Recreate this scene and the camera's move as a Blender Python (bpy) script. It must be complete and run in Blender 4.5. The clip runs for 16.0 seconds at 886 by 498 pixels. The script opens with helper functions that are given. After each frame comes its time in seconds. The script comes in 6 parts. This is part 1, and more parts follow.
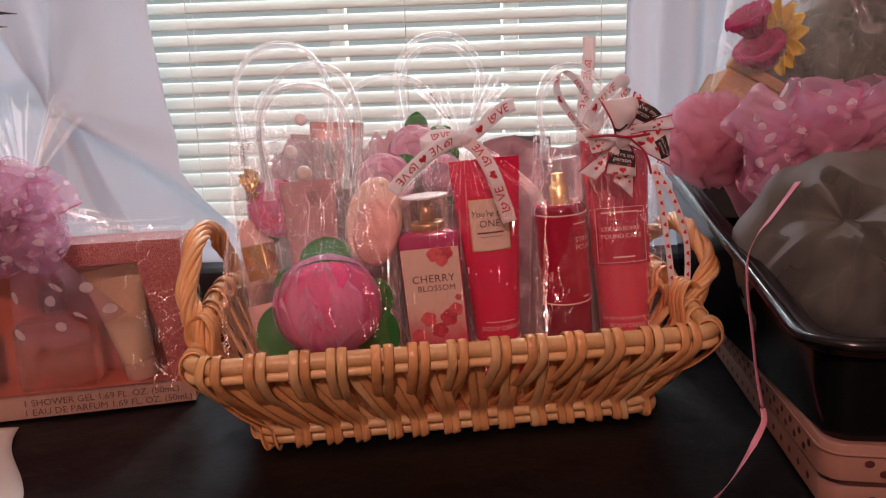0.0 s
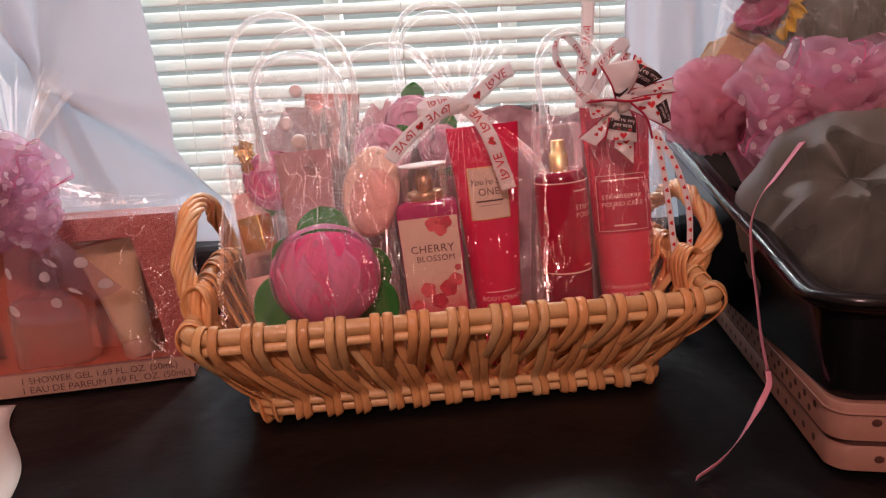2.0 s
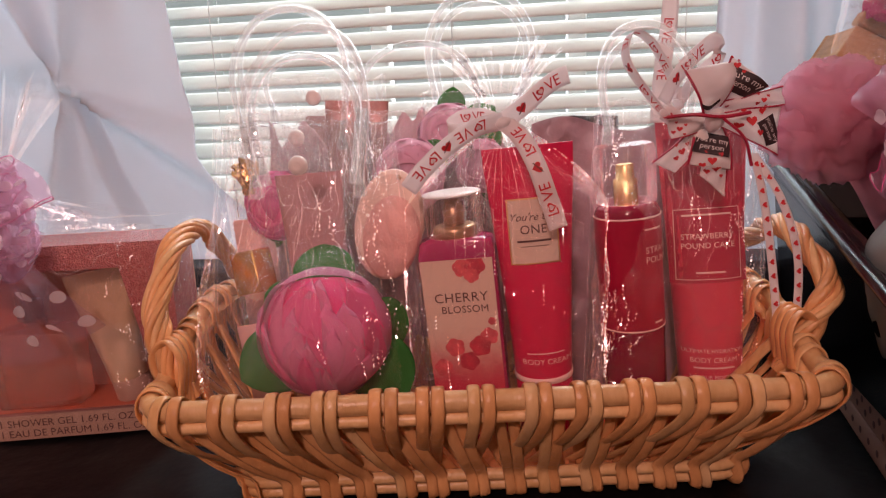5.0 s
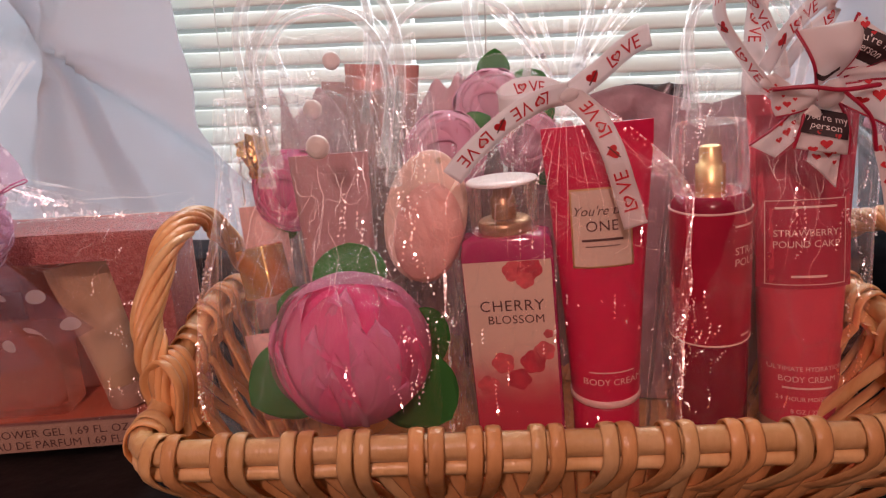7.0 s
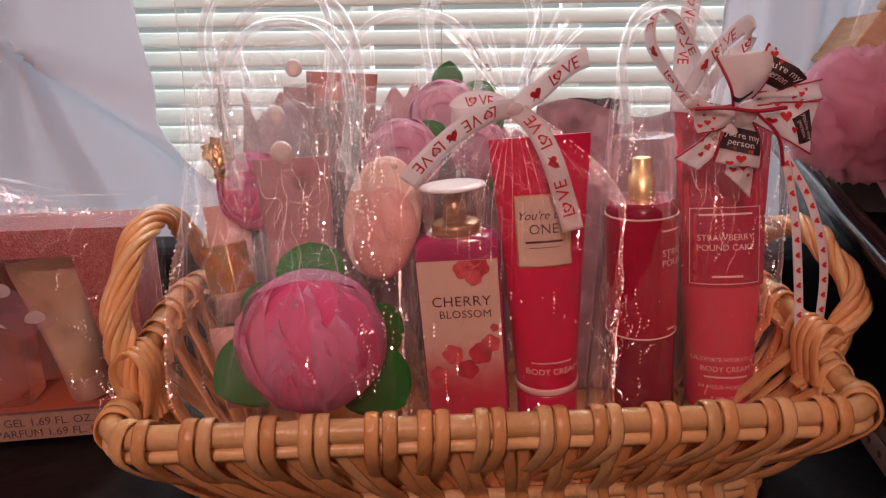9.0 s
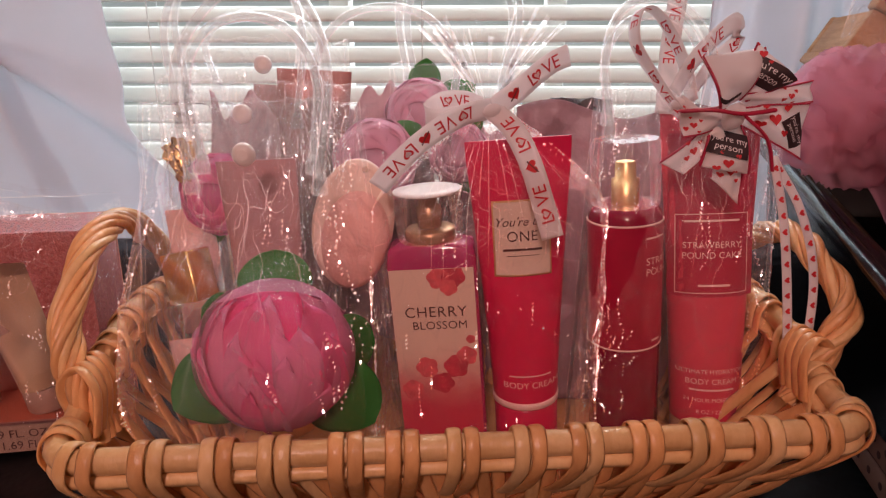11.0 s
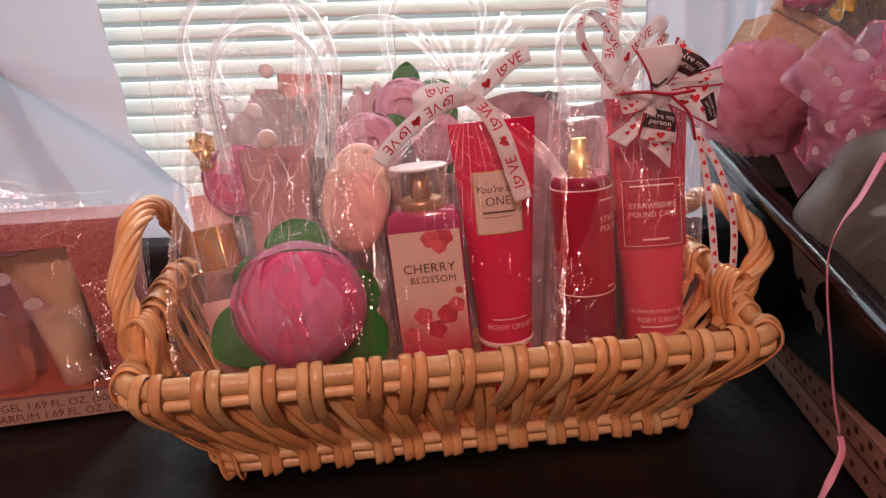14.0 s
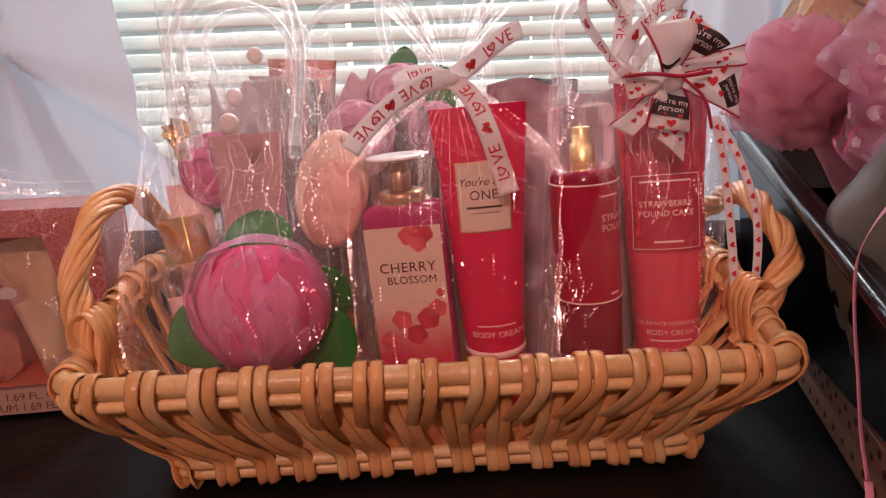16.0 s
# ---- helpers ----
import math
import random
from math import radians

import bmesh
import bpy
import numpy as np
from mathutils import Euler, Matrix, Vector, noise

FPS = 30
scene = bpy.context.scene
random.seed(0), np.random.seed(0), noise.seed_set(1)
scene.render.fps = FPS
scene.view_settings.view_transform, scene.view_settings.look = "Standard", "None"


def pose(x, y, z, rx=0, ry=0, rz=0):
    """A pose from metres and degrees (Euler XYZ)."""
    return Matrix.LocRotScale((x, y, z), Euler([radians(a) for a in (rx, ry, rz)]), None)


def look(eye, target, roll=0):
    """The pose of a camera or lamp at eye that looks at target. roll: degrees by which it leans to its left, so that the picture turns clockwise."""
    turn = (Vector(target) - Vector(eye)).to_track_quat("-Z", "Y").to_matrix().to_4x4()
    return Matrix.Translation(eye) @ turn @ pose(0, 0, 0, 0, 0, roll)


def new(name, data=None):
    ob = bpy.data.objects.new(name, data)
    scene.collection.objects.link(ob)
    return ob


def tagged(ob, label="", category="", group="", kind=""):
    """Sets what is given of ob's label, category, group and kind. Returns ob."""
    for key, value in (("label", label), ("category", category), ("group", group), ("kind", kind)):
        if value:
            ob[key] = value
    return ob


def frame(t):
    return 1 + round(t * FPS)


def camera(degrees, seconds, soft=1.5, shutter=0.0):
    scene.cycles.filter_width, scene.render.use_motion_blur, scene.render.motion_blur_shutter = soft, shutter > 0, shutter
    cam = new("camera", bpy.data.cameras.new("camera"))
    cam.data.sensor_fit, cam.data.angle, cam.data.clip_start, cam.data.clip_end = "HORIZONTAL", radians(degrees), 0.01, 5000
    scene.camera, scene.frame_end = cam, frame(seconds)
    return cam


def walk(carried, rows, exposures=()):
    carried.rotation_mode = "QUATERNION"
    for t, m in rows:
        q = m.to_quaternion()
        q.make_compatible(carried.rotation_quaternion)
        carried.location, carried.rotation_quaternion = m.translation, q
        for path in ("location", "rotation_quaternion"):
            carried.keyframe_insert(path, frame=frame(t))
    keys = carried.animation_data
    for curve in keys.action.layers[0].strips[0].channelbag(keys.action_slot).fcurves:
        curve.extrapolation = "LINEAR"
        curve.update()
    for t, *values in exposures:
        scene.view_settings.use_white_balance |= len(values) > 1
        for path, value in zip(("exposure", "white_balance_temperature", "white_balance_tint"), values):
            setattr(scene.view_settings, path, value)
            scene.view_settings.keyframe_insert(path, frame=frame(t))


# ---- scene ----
cam = camera(69.0, 16.0, soft=1.25)
METRES, EYE, TILT, LEAN, TURN = 0.85, 1.0, -10.0, 2.0, 0.0
ROWS = [
    (0.0, 0.0, 0.0, 0.0, 0.0, 0.0, -0.0),
    (0.5, 0.007, -0.0016, -0.0012, -0.47, -0.03, 0.24),
    (1.0, 0.0034, 0.0046, -0.0077, -0.66, -0.86, 0.5),
    (1.5, 0.0051, 0.0098, -0.0174, -0.28, -1.33, 0.41),
    (2.0, 0.0007, 0.0091, -0.0185, -0.03, -1.11, 0.81),
    (2.5, 0.0007, 0.0058, -0.0174, 0.6, -0.23, 0.33),
    (3.0, 0.0057, 0.0132, -0.0214, -0.49, 2.68, -1.66),
    (3.5, 0.0346, 0.0277, -0.021, 0.85, 1.74, -2.34),
    (4.0, 0.0352, 0.0409, -0.0121, 5.27, 1.34, -1.15),
    (6.5, 0.0266, 0.2723, 0.0653, 6.91, -6.53, -0.59),
    (7.0, -0.0055, 0.2247, 0.048, 6.93, -5.3, -1.13),
    (7.5, -0.0494, 0.1602, 0.0319, 2.3, -4.13, 2.5),
    (8.0, -0.0503, 0.128, 0.0212, -0.99, -0.53, -0.07),
    (8.5, -0.0078, 0.166, 0.0472, 3.22, -5.12, -2.09),
    (11.0, 0.0087, 0.2148, 0.0577, 2.16, -5.52, -2.34),
    (11.5, 0.0127, 0.2154, 0.0492, 2.33, -5.42, -2.84),
    (12.0, 0.0185, 0.1948, 0.0456, 5.12, -5.43, -3.79),
    (12.5, 0.0464, 0.1804, 0.0365, 6.5, -6.21, -3.49),
    (13.0, 0.0479, 0.1783, 0.0314, 7.87, -5.96, -2.9),
    (13.5, 0.0186, 0.146, 0.0452, 5.35, -4.95, -2.01),
    (14.0, -0.0116, 0.1203, 0.0224, -1.42, -3.88, 0.03),
    (14.5, -0.0463, 0.1067, 0.0072, -2.89, -0.39, 0.97),
    (15.0, -0.0332, 0.1047, 0.0161, -1.82, -0.26, 0.43),
    (15.5, -0.0019, 0.1279, 0.0208, 2.91, -1.43, -0.31),
    (16.0, 0.0526, 0.1706, 0.0167, 4.15, -3.76, -0.98),
]
walk(cam, [(t, pose(0, 0, EYE, TILT, LEAN, TURN) @ pose(METRES * x, METRES * y, METRES * z, 90 + pitch, roll, yaw)) for t, x, y, z, yaw, pitch, roll in ROWS],
     exposures=((0.0, 0.0), (0.5, 0.04), (1.5, 0.17), (2.5, 0.16), (3.0, -0.02), (3.5, 0.03), (6.5, 0.10), (7.5, -0.06), (8.0, 0.06), (8.5, -0.08), (11.0, 0.0), (11.5, 0.02), (12.0, 0.18), (12.5, 0.22), (13.0, 0.29), (13.5, 0.20), (14.0, 0.20), (14.5, 0.08), (15.0, 0.0), (15.5, 0.0), (16.0, 0.18)))

# ---- light ----
TABLE = 0.752
world = bpy.data.worlds.new("sky")
scene.world = world
world.use_nodes = True
wn = world.node_tree.nodes
sky = wn.new("ShaderNodeTexSky")
sky.sky_type = "NISHITA"
sky.sun_disc = False
sky.sun_elevation, sky.sun_rotation = radians(48), radians(20)
world.node_tree.links.new(sky.outputs[0], wn["Background"].inputs[0])
wn["Background"].inputs[1].default_value = 0.15


def lamp(name, kind, energy, color, m, **sizes):
    d = bpy.data.lights.new(name, kind)
    d.energy, d.color = energy, color
    for key, value in sizes.items():
        if key == "size":
            d.size = value
        elif key == "size_y":
            d.shape, d.size_y = "RECTANGLE", value
        elif key == "angle":
            d.angle = value
        elif key == "radius":
            d.shadow_soft_size = value
    ob = new(name, d)
    ob.matrix_world = m
    return ob


# hazy sun over the garden, behind the window wall
lamp("sun", "SUN", 1.5, (1.0, 0.96, 0.9), look((0.6, 6.0, 6.0), (0, 0, 0)), angle=radians(12))
# the sky's light in the window opening
lamp("window_light", "AREA", 11.5, (0.82, 0.91, 1.0), look((-0.06, 1.13, 1.45), (-0.06, 0.0, 1.25)), size=0.9, size_y=1.2)
# the room's warm ceiling bulb, above and behind the camera
lamp("ceiling_bulb", "POINT", 35.0, (1.0, 0.60, 0.56), pose(-0.12, -0.95, 1.84), radius=0.08)

# ---- materials ----
def mat(name, color=(0.8, 0.8, 0.8), rough=0.5, metal=0.0, var=0.0, scale=40.0, bump=0.0, bscale=200.0, spec=0.5,
        trans=0.0, sss=0.0, stretch=None, coat=0.0, second=None, per_object=0.0):
    """A surface with colour variation at two scales and fine relief, in object metres."""
    m = bpy.data.materials.new(name)
    m.use_nodes = True
    n, l = m.node_tree.nodes, m.node_tree.links
    b = n["Principled BSDF"]
    b.inputs["Roughness"].default_value = rough
    b.inputs["Metallic"].default_value = metal
    b.inputs["Specular IOR Level"].default_value = spec
    b.inputs["Transmission Weight"].default_value = trans
    b.inputs["Coat Weight"].default_value = coat
    if sss:
        b.inputs["Subsurface Weight"].default_value = sss
        b.inputs["Subsurface Radius"].default_value = (0.01, 0.008, 0.006)
    b.inputs["Base Color"].default_value = (*color, 1)
    tc = n.new("ShaderNodeTexCoord")
    src = tc.outputs["Object"]
    if stretch:
        mp = n.new("ShaderNodeMapping")
        mp.inputs["Scale"].default_value = stretch
        l.new(src, mp.inputs[0])
        src = mp.outputs[0]
    if var or second:
        big, fine = n.new("ShaderNodeTexNoise"), n.new("ShaderNodeTexNoise")
        big.inputs["Scale"].default_value, fine.inputs["Scale"].default_value = scale, scale * 7
        big.inputs["Detail"].default_value = 3
        l.new(src, big.inputs["Vector"]), l.new(src, fine.inputs["Vector"])
        add = n.new("ShaderNodeMath")
        add.operation = "MULTIPLY_ADD"
        add.inputs[1].default_value = 0.4
        l.new(fine.outputs[0], add.inputs[0]), l.new(big.outputs[0], add.inputs[2])
        ramp = n.new("ShaderNodeMapRange")
        ramp.inputs["From Min"].default_value, ramp.inputs["From Max"].default_value = 0.45, 0.95
        l.new(add.outputs[0], ramp.inputs[0])
        fac = ramp.outputs[0]
        mix = n.new("ShaderNodeMix")
        mix.data_type = "RGBA"
        a = second or tuple(c * (1 - var) for c in color)
        c2 = color if second else tuple(min(1, c * (1 + var)) for c in color)
        mix.inputs["A"].default_value, mix.inputs["B"].default_value = (*a, 1), (*c2, 1)
        l.new(fac, mix.inputs["Factor"])
        col = mix.outputs["Result"]
        if per_object:
            oi, hsv = n.new("ShaderNodeObjectInfo"), n.new("ShaderNodeHueSaturation")
            mr = n.new("ShaderNodeMapRange")
            mr.inputs["To Min"].default_value, mr.inputs["To Max"].default_value = 1 - per_object, 1 + per_object
            l.new(oi.outputs["Random"], mr.inputs[0]), l.new(mr.outputs[0], hsv.inputs["Value"])
            l.new(col, hsv.inputs["Color"])
            col = hsv.outputs[0]
        l.new(col, b.inputs["Base Color"])
    if bump:
        t, bp = n.new("ShaderNodeTexNoise"), n.new("ShaderNodeBump")
        t.inputs["Scale"].default_value, t.inputs["Detail"].default_value = bscale, 3
        bp.inputs["Strength"].default_value, bp.inputs["Distance"].default_value = min(1.0, bump), 0.002
        l.new(src, t.inputs["Vector"]), l.new(t.outputs[0], bp.inputs["Height"]), l.new(bp.outputs[0], b.inputs["Normal"])
    return m


def clear(name, tint=(0.97, 0.97, 0.97), gloss=0.02, rough=0.04, bump=0.5, bscale=45.0, haze=0.0, hazecol=(0.9, 0.9, 0.9), crease=0.0):
    """Thin clear film: light passes straight through, the crinkles glint; haze mixes in hazecol; crease: how white the
    sheen painted along its fold lines is.
    """
    m = bpy.data.materials.new(name)
    m.use_nodes = True
    n, l = m.node_tree.nodes, m.node_tree.links
    n.remove(n["Principled BSDF"])
    tr, gl, fr, mx = n.new("ShaderNodeBsdfTransparent"), n.new("ShaderNodeBsdfGlossy"), n.new("ShaderNodeFresnel"), n.new("ShaderNodeAddShader")
    tr.inputs[0].default_value, gl.inputs["Roughness"].default_value = (*tint, 1), rough
    fr.inputs["IOR"].default_value = 1.45
    mul = n.new("ShaderNodeMath")
    mul.operation, mul.use_clamp = "MULTIPLY_ADD", True
    mul.inputs[1].default_value, mul.inputs[2].default_value = 0.42, gloss
    tc, mp = n.new("ShaderNodeTexCoord"), n.new("ShaderNodeMapping")
    mp.inputs["Scale"].default_value, mp.inputs["Rotation"].default_value = (1.6, 1.6, 0.8), (0.2, 0.35, 0.1)
    t, t2, warp, bp = n.new("ShaderNodeTexNoise"), n.new("ShaderNodeTexVoronoi"), n.new("ShaderNodeTexNoise"), n.new("ShaderNodeBump")
    t.inputs["Scale"].default_value, t.inputs["Detail"].default_value, t.inputs["Distortion"].default_value = bscale, 2, 1.5
    warp.inputs["Scale"].default_value = bscale * 0.35
    vm = n.new("ShaderNodeVectorMath")
    vm.operation, vm.inputs[1].default_value = "MULTIPLY_ADD", (0.03, 0.03, 0.03)
    t2.feature, t2.inputs["Scale"].default_value = "DISTANCE_TO_EDGE", bscale * 0.6
    l.new(tc.outputs["Object"], mp.inputs[0])
    l.new(mp.outputs[0], t.inputs["Vector"]), l.new(mp.outputs[0], warp.inputs["Vector"])
    l.new(warp.outputs["Color"], vm.inputs[0]), l.new(mp.outputs[0], vm.inputs[2]), l.new(vm.outputs[0], t2.inputs["Vector"])
    sm = n.new("ShaderNodeMath")
    sm.operation = "MULTIPLY_ADD"
    sm.inputs[1].default_value = 0.8
    l.new(t2.outputs["Distance"], sm.inputs[0]), l.new(t.outputs[0], sm.inputs[2])
    bp.inputs["Strength"].default_value, bp.inputs["Distance"].default_value = bump, 0.016
    l.new(sm.outputs[0], bp.inputs["Height"]), l.new(bp.outputs[0], gl.inputs["Normal"])
    l.new(fr.outputs[0], mul.inputs[0]), l.new(mul.outputs[0], gl.inputs["Color"])
    l.new(tr.outputs[0], mx.inputs[0]), l.new(gl.outputs[0], mx.inputs[1])
    out = mx.outputs[0]
    if haze or crease:
        df, m2 = n.new("ShaderNodeBsdfDiffuse"), n.new("ShaderNodeMixShader")
        tl, m3 = n.new("ShaderNodeBsdfTranslucent"), n.new("ShaderNodeMixShader")
        df.inputs[0].default_value = tl.inputs[0].default_value = (*hazecol, 1)
        m3.inputs[0].default_value = 0.5
        # streaks of light put in as extra haze along the cell edges
        mr = n.new("ShaderNodeMapRange")
        mr.inputs["From Min"].default_value, mr.inputs["From Max"].default_value = 0.0, 0.035
        mr.inputs["To Min"].default_value, mr.inputs["To Max"].default_value = haze + crease, haze
        patchy = n.new("ShaderNodeMath")
        patchy.operation = "MULTIPLY"
        pr = n.new("ShaderNodeMapRange")
        pr.inputs["From Min"].default_value, pr.inputs["From Max"].default_value = 0.35, 0.65
        pr.inputs["To Min"].default_value, pr.inputs["To Max"].default_value = 0.45, 1.3
        l.new(warp.outputs[0], pr.inputs[0]), l.new(pr.outputs[0], patchy.inputs[1])
        l.new(t2.outputs["Distance"], mr.inputs[0]), l.new(mr.outputs[0], patchy.inputs[0]), l.new(patchy.outputs[0], m2.inputs[0])
        l.new(df.outputs[0], m3.inputs[1]), l.new(tl.outputs[0], m3.inputs[2])
        l.new(out, m2.inputs[1]), l.new(m3.outputs[0], m2.inputs[2])
        out = m2.outputs[0]
    l.new(out, n["Material Output"].inputs[0])
    return m


def cloth(name, color, through_light=0.4, bump=0.3, bscale=900.0, alpha=0.0, var=0.08, dots=None, dot_scale=70.0, dot_size=0.22, rough=0.8):
    """Woven cloth that lets light through; alpha: how sheer; dots: the colour of printed dots."""
    m = bpy.data.materials.new(name)
    m.use_nodes = True
    n, l = m.node_tree.nodes, m.node_tree.links
    b = n["Principled BSDF"]
    b.inputs["Roughness"].default_value, b.inputs["Specular IOR Level"].default_value = rough, 0.3
    tc, t, bp = n.new("ShaderNodeTexCoord"), n.new("ShaderNodeTexNoise"), n.new("ShaderNodeBump")
    nz, mix = n.new("ShaderNodeTexNoise"), n.new("ShaderNodeMix")
    mix.data_type = "RGBA"
    nz.inputs["Scale"].default_value, nz.inputs["Detail"].default_value = 14.0, 4
    mix.inputs["A"].default_value = (*[c * (1 - var) for c in color], 1)
    mix.inputs["B"].default_value = (*[min(1, c * (1 + var)) for c in color], 1)
    l.new(tc.outputs["Object"], nz.inputs["Vector"]), l.new(nz.outputs[0], mix.inputs["Factor"])
    col = mix.outputs["Result"]
    t.inputs["Scale"].default_value = bscale
    l.new(tc.outputs["Object"], t.inputs["Vector"])
    bp.inputs["Strength"].default_value, bp.inputs["Distance"].default_value = bump, 0.001
    l.new(t.outputs[0], bp.inputs["Height"]), l.new(bp.outputs[0], b.inputs["Normal"])
    is_dot = None
    if dots:
        v, lt, dm = n.new("ShaderNodeTexVoronoi"), n.new("ShaderNodeMath"), n.new("ShaderNodeMix")
        v.inputs["Scale"].default_value, v.inputs["Randomness"].default_value = dot_scale, 0.35
        lt.operation, lt.inputs[1].default_value, dm.data_type = "LESS_THAN", dot_size, "RGBA"
        uv = n.new("ShaderNodeUVMap")
        v.voronoi_dimensions = "2D"
        l.new(uv.outputs[0], v.inputs["Vector"]), l.new(v.outputs["Distance"], lt.inputs[0])
        l.new(lt.outputs[0], dm.inputs["Factor"]), l.new(col, dm.inputs["A"])
        dm.inputs["B"].default_value = (*dots, 1)
        col, is_dot = dm.outputs["Result"], lt.outputs[0]
    tl, mx = n.new("ShaderNodeBsdfTranslucent"), n.new("ShaderNodeMixShader")
    l.new(col, b.inputs["Base Color"]), l.new(col, tl.inputs[0])
    mx.inputs[0].default_value = through_light
    l.new(b.outputs[0], mx.inputs[1]), l.new(tl.outputs[0], mx.inputs[2])
    out = mx.outputs[0]
    if alpha:
        tr, m2 = n.new("ShaderNodeBsdfTransparent"), n.new("ShaderNodeMixShader")
        tr.inputs[0].default_value = (*[0.78 + 0.22 * c for c in color], 1)
        m2.inputs[0].default_value = alpha
        if is_dot:
            k = n.new("ShaderNodeMath")
            k.operation, k.inputs[1].default_value, k.inputs[2].default_value = "MULTIPLY_ADD", -alpha * 0.8, alpha
            l.new(is_dot, k.inputs[0]), l.new(k.outputs[0], m2.inputs[0])
        l.new(out, m2.inputs[1]), l.new(tr.outputs[0], m2.inputs[2])
        out = m2.outputs[0]
    l.new(out, n["Material Output"].inputs[0])
    return m


M = {}
M["wall"] = mat("wall_paint", (0.46, 0.38, 0.32), 0.7, var=0.1, scale=5, bump=0.2, bscale=300)
M["white_paint"] = mat("white_paint", (0.78, 0.77, 0.74), 0.45, var=0.04, scale=12, bump=0.05)
M["floor"] = mat("floor_boards", (0.2, 0.12, 0.07), 0.45, var=0.3, scale=8, stretch=(1, 8, 1), bump=0.1)
M["slat"] = cloth("blind_slat", (0.80, 0.785, 0.74), through_light=0.45, bump=0.03, var=0.03, rough=0.4)
M["cord"] = mat("cord", (0.75, 0.74, 0.7), 0.8, var=0.1, scale=300)
M["curtain"] = cloth("curtain_satin", (0.84, 0.88, 0.93), through_light=0.44, bump=0.25, bscale=1400, var=0.04, rough=0.45)
M["white_cloth"] = cloth("white_cotton", (0.78, 0.76, 0.72), 0.1, 0.4, 1200, var=0.05)
M["glass"] = clear("window_glass", (0.98, 0.99, 0.98), 0.0, 0.02, 0.0)
M["tablecloth"] = mat("black_plastic_cloth", (0.007, 0.006, 0.0065), 0.46, var=0.3, scale=20, bump=0.9, bscale=34, spec=0.13)
M["navy_cloth"] = mat("dark_cloth", (0.014, 0.016, 0.024), 0.7, var=0.3, scale=20, bump=0.3, bscale=400)
M["table"] = mat("table_laminate", (0.6, 0.58, 0.55), 0.5, var=0.06, scale=10)
M["wicker"] = mat("wicker", (0.85, 0.455, 0.195), 0.31, second=(0.67, 0.305, 0.108), scale=36, stretch=(1, 1, 0.35), bump=0.45, bscale=240, per_object=0.12)
M["wicker_pale"] = mat("wicker_pale", (0.88, 0.57, 0.285), 0.31, second=(0.72, 0.405, 0.162), scale=40, stretch=(1, 1, 0.35), bump=0.4, bscale=240, per_object=0.10)
M["grass"] = mat("lawn", (0.44, 0.43, 0.31), 0.9, second=(0.56, 0.51, 0.42), scale=1.2, bump=0.4, bscale=20)

# ---- builders ----
def finish(name, bm, material, smooth=True):
    me = bpy.data.meshes.new(name)
    bm.normal_update()
    bm.to_mesh(me)
    bm.free()
    if smooth:
        for p in me.polygons:
            p.use_smooth = True
    for mm in (material if isinstance(material, (list, tuple)) else [material]):
        me.materials.append(mm)
    return me


def part(name, bm, material, parent, label="", smooth=True):
    """One mesh object under a thing or under a part."""
    ob = new(name, finish(name, bm, material, smooth))
    ob.parent = parent
    return tagged(ob, label) if label else ob


def thing(name, label, category, m=None, group="", kind=""):
    ob = new(name)
    ob.empty_display_size = 0.02
    if m is not None:
        ob.matrix_world = m
    return tagged(ob, label, category, group, kind)


def solo(name, bm, material, label, category, kind="", smooth=True, group=""):
    return tagged(new(name, finish(name, bm, material, smooth)), label, category, group, kind)


def box(x0, x1, y0, y1, z0, z1, bevel=0.0, bm=None, seg=2):
    bm = bm or bmesh.new()
    vs = bmesh.ops.create_cube(bm, size=1.0, matrix=Matrix.Translation(((x0 + x1) / 2, (y0 + y1) / 2, (z0 + z1) / 2)) @ Matrix.Diagonal((x1 - x0, y1 - y0, z1 - z0, 1)))["verts"]
    if bevel:
        es = list({e for v in vs for e in v.link_edges})
        bmesh.ops.bevel(bm, geom=es, offset=bevel, segments=seg, affect="EDGES", profile=0.5)
    return bm


def curve_points(pts, n):
    """A smooth line through the points, in n steps (Catmull-Rom)."""
    p = [Vector(q) for q in pts]
    p = [2 * p[0] - p[1]] + p + [2 * p[-1] - p[-2]]
    out, spans = [], len(p) - 3
    for i in range(n + 1):
        s = min(i / n * spans, spans - 1e-6)
        k, u = int(s), s - int(s)
        a, b, c, d = p[k:k + 4]
        out.append(0.5 * (2 * b + (c - a) * u + (2 * a - 5 * b + 4 * c - d) * u * u + (3 * b - a - 3 * c + d) * u ** 3))
    return out


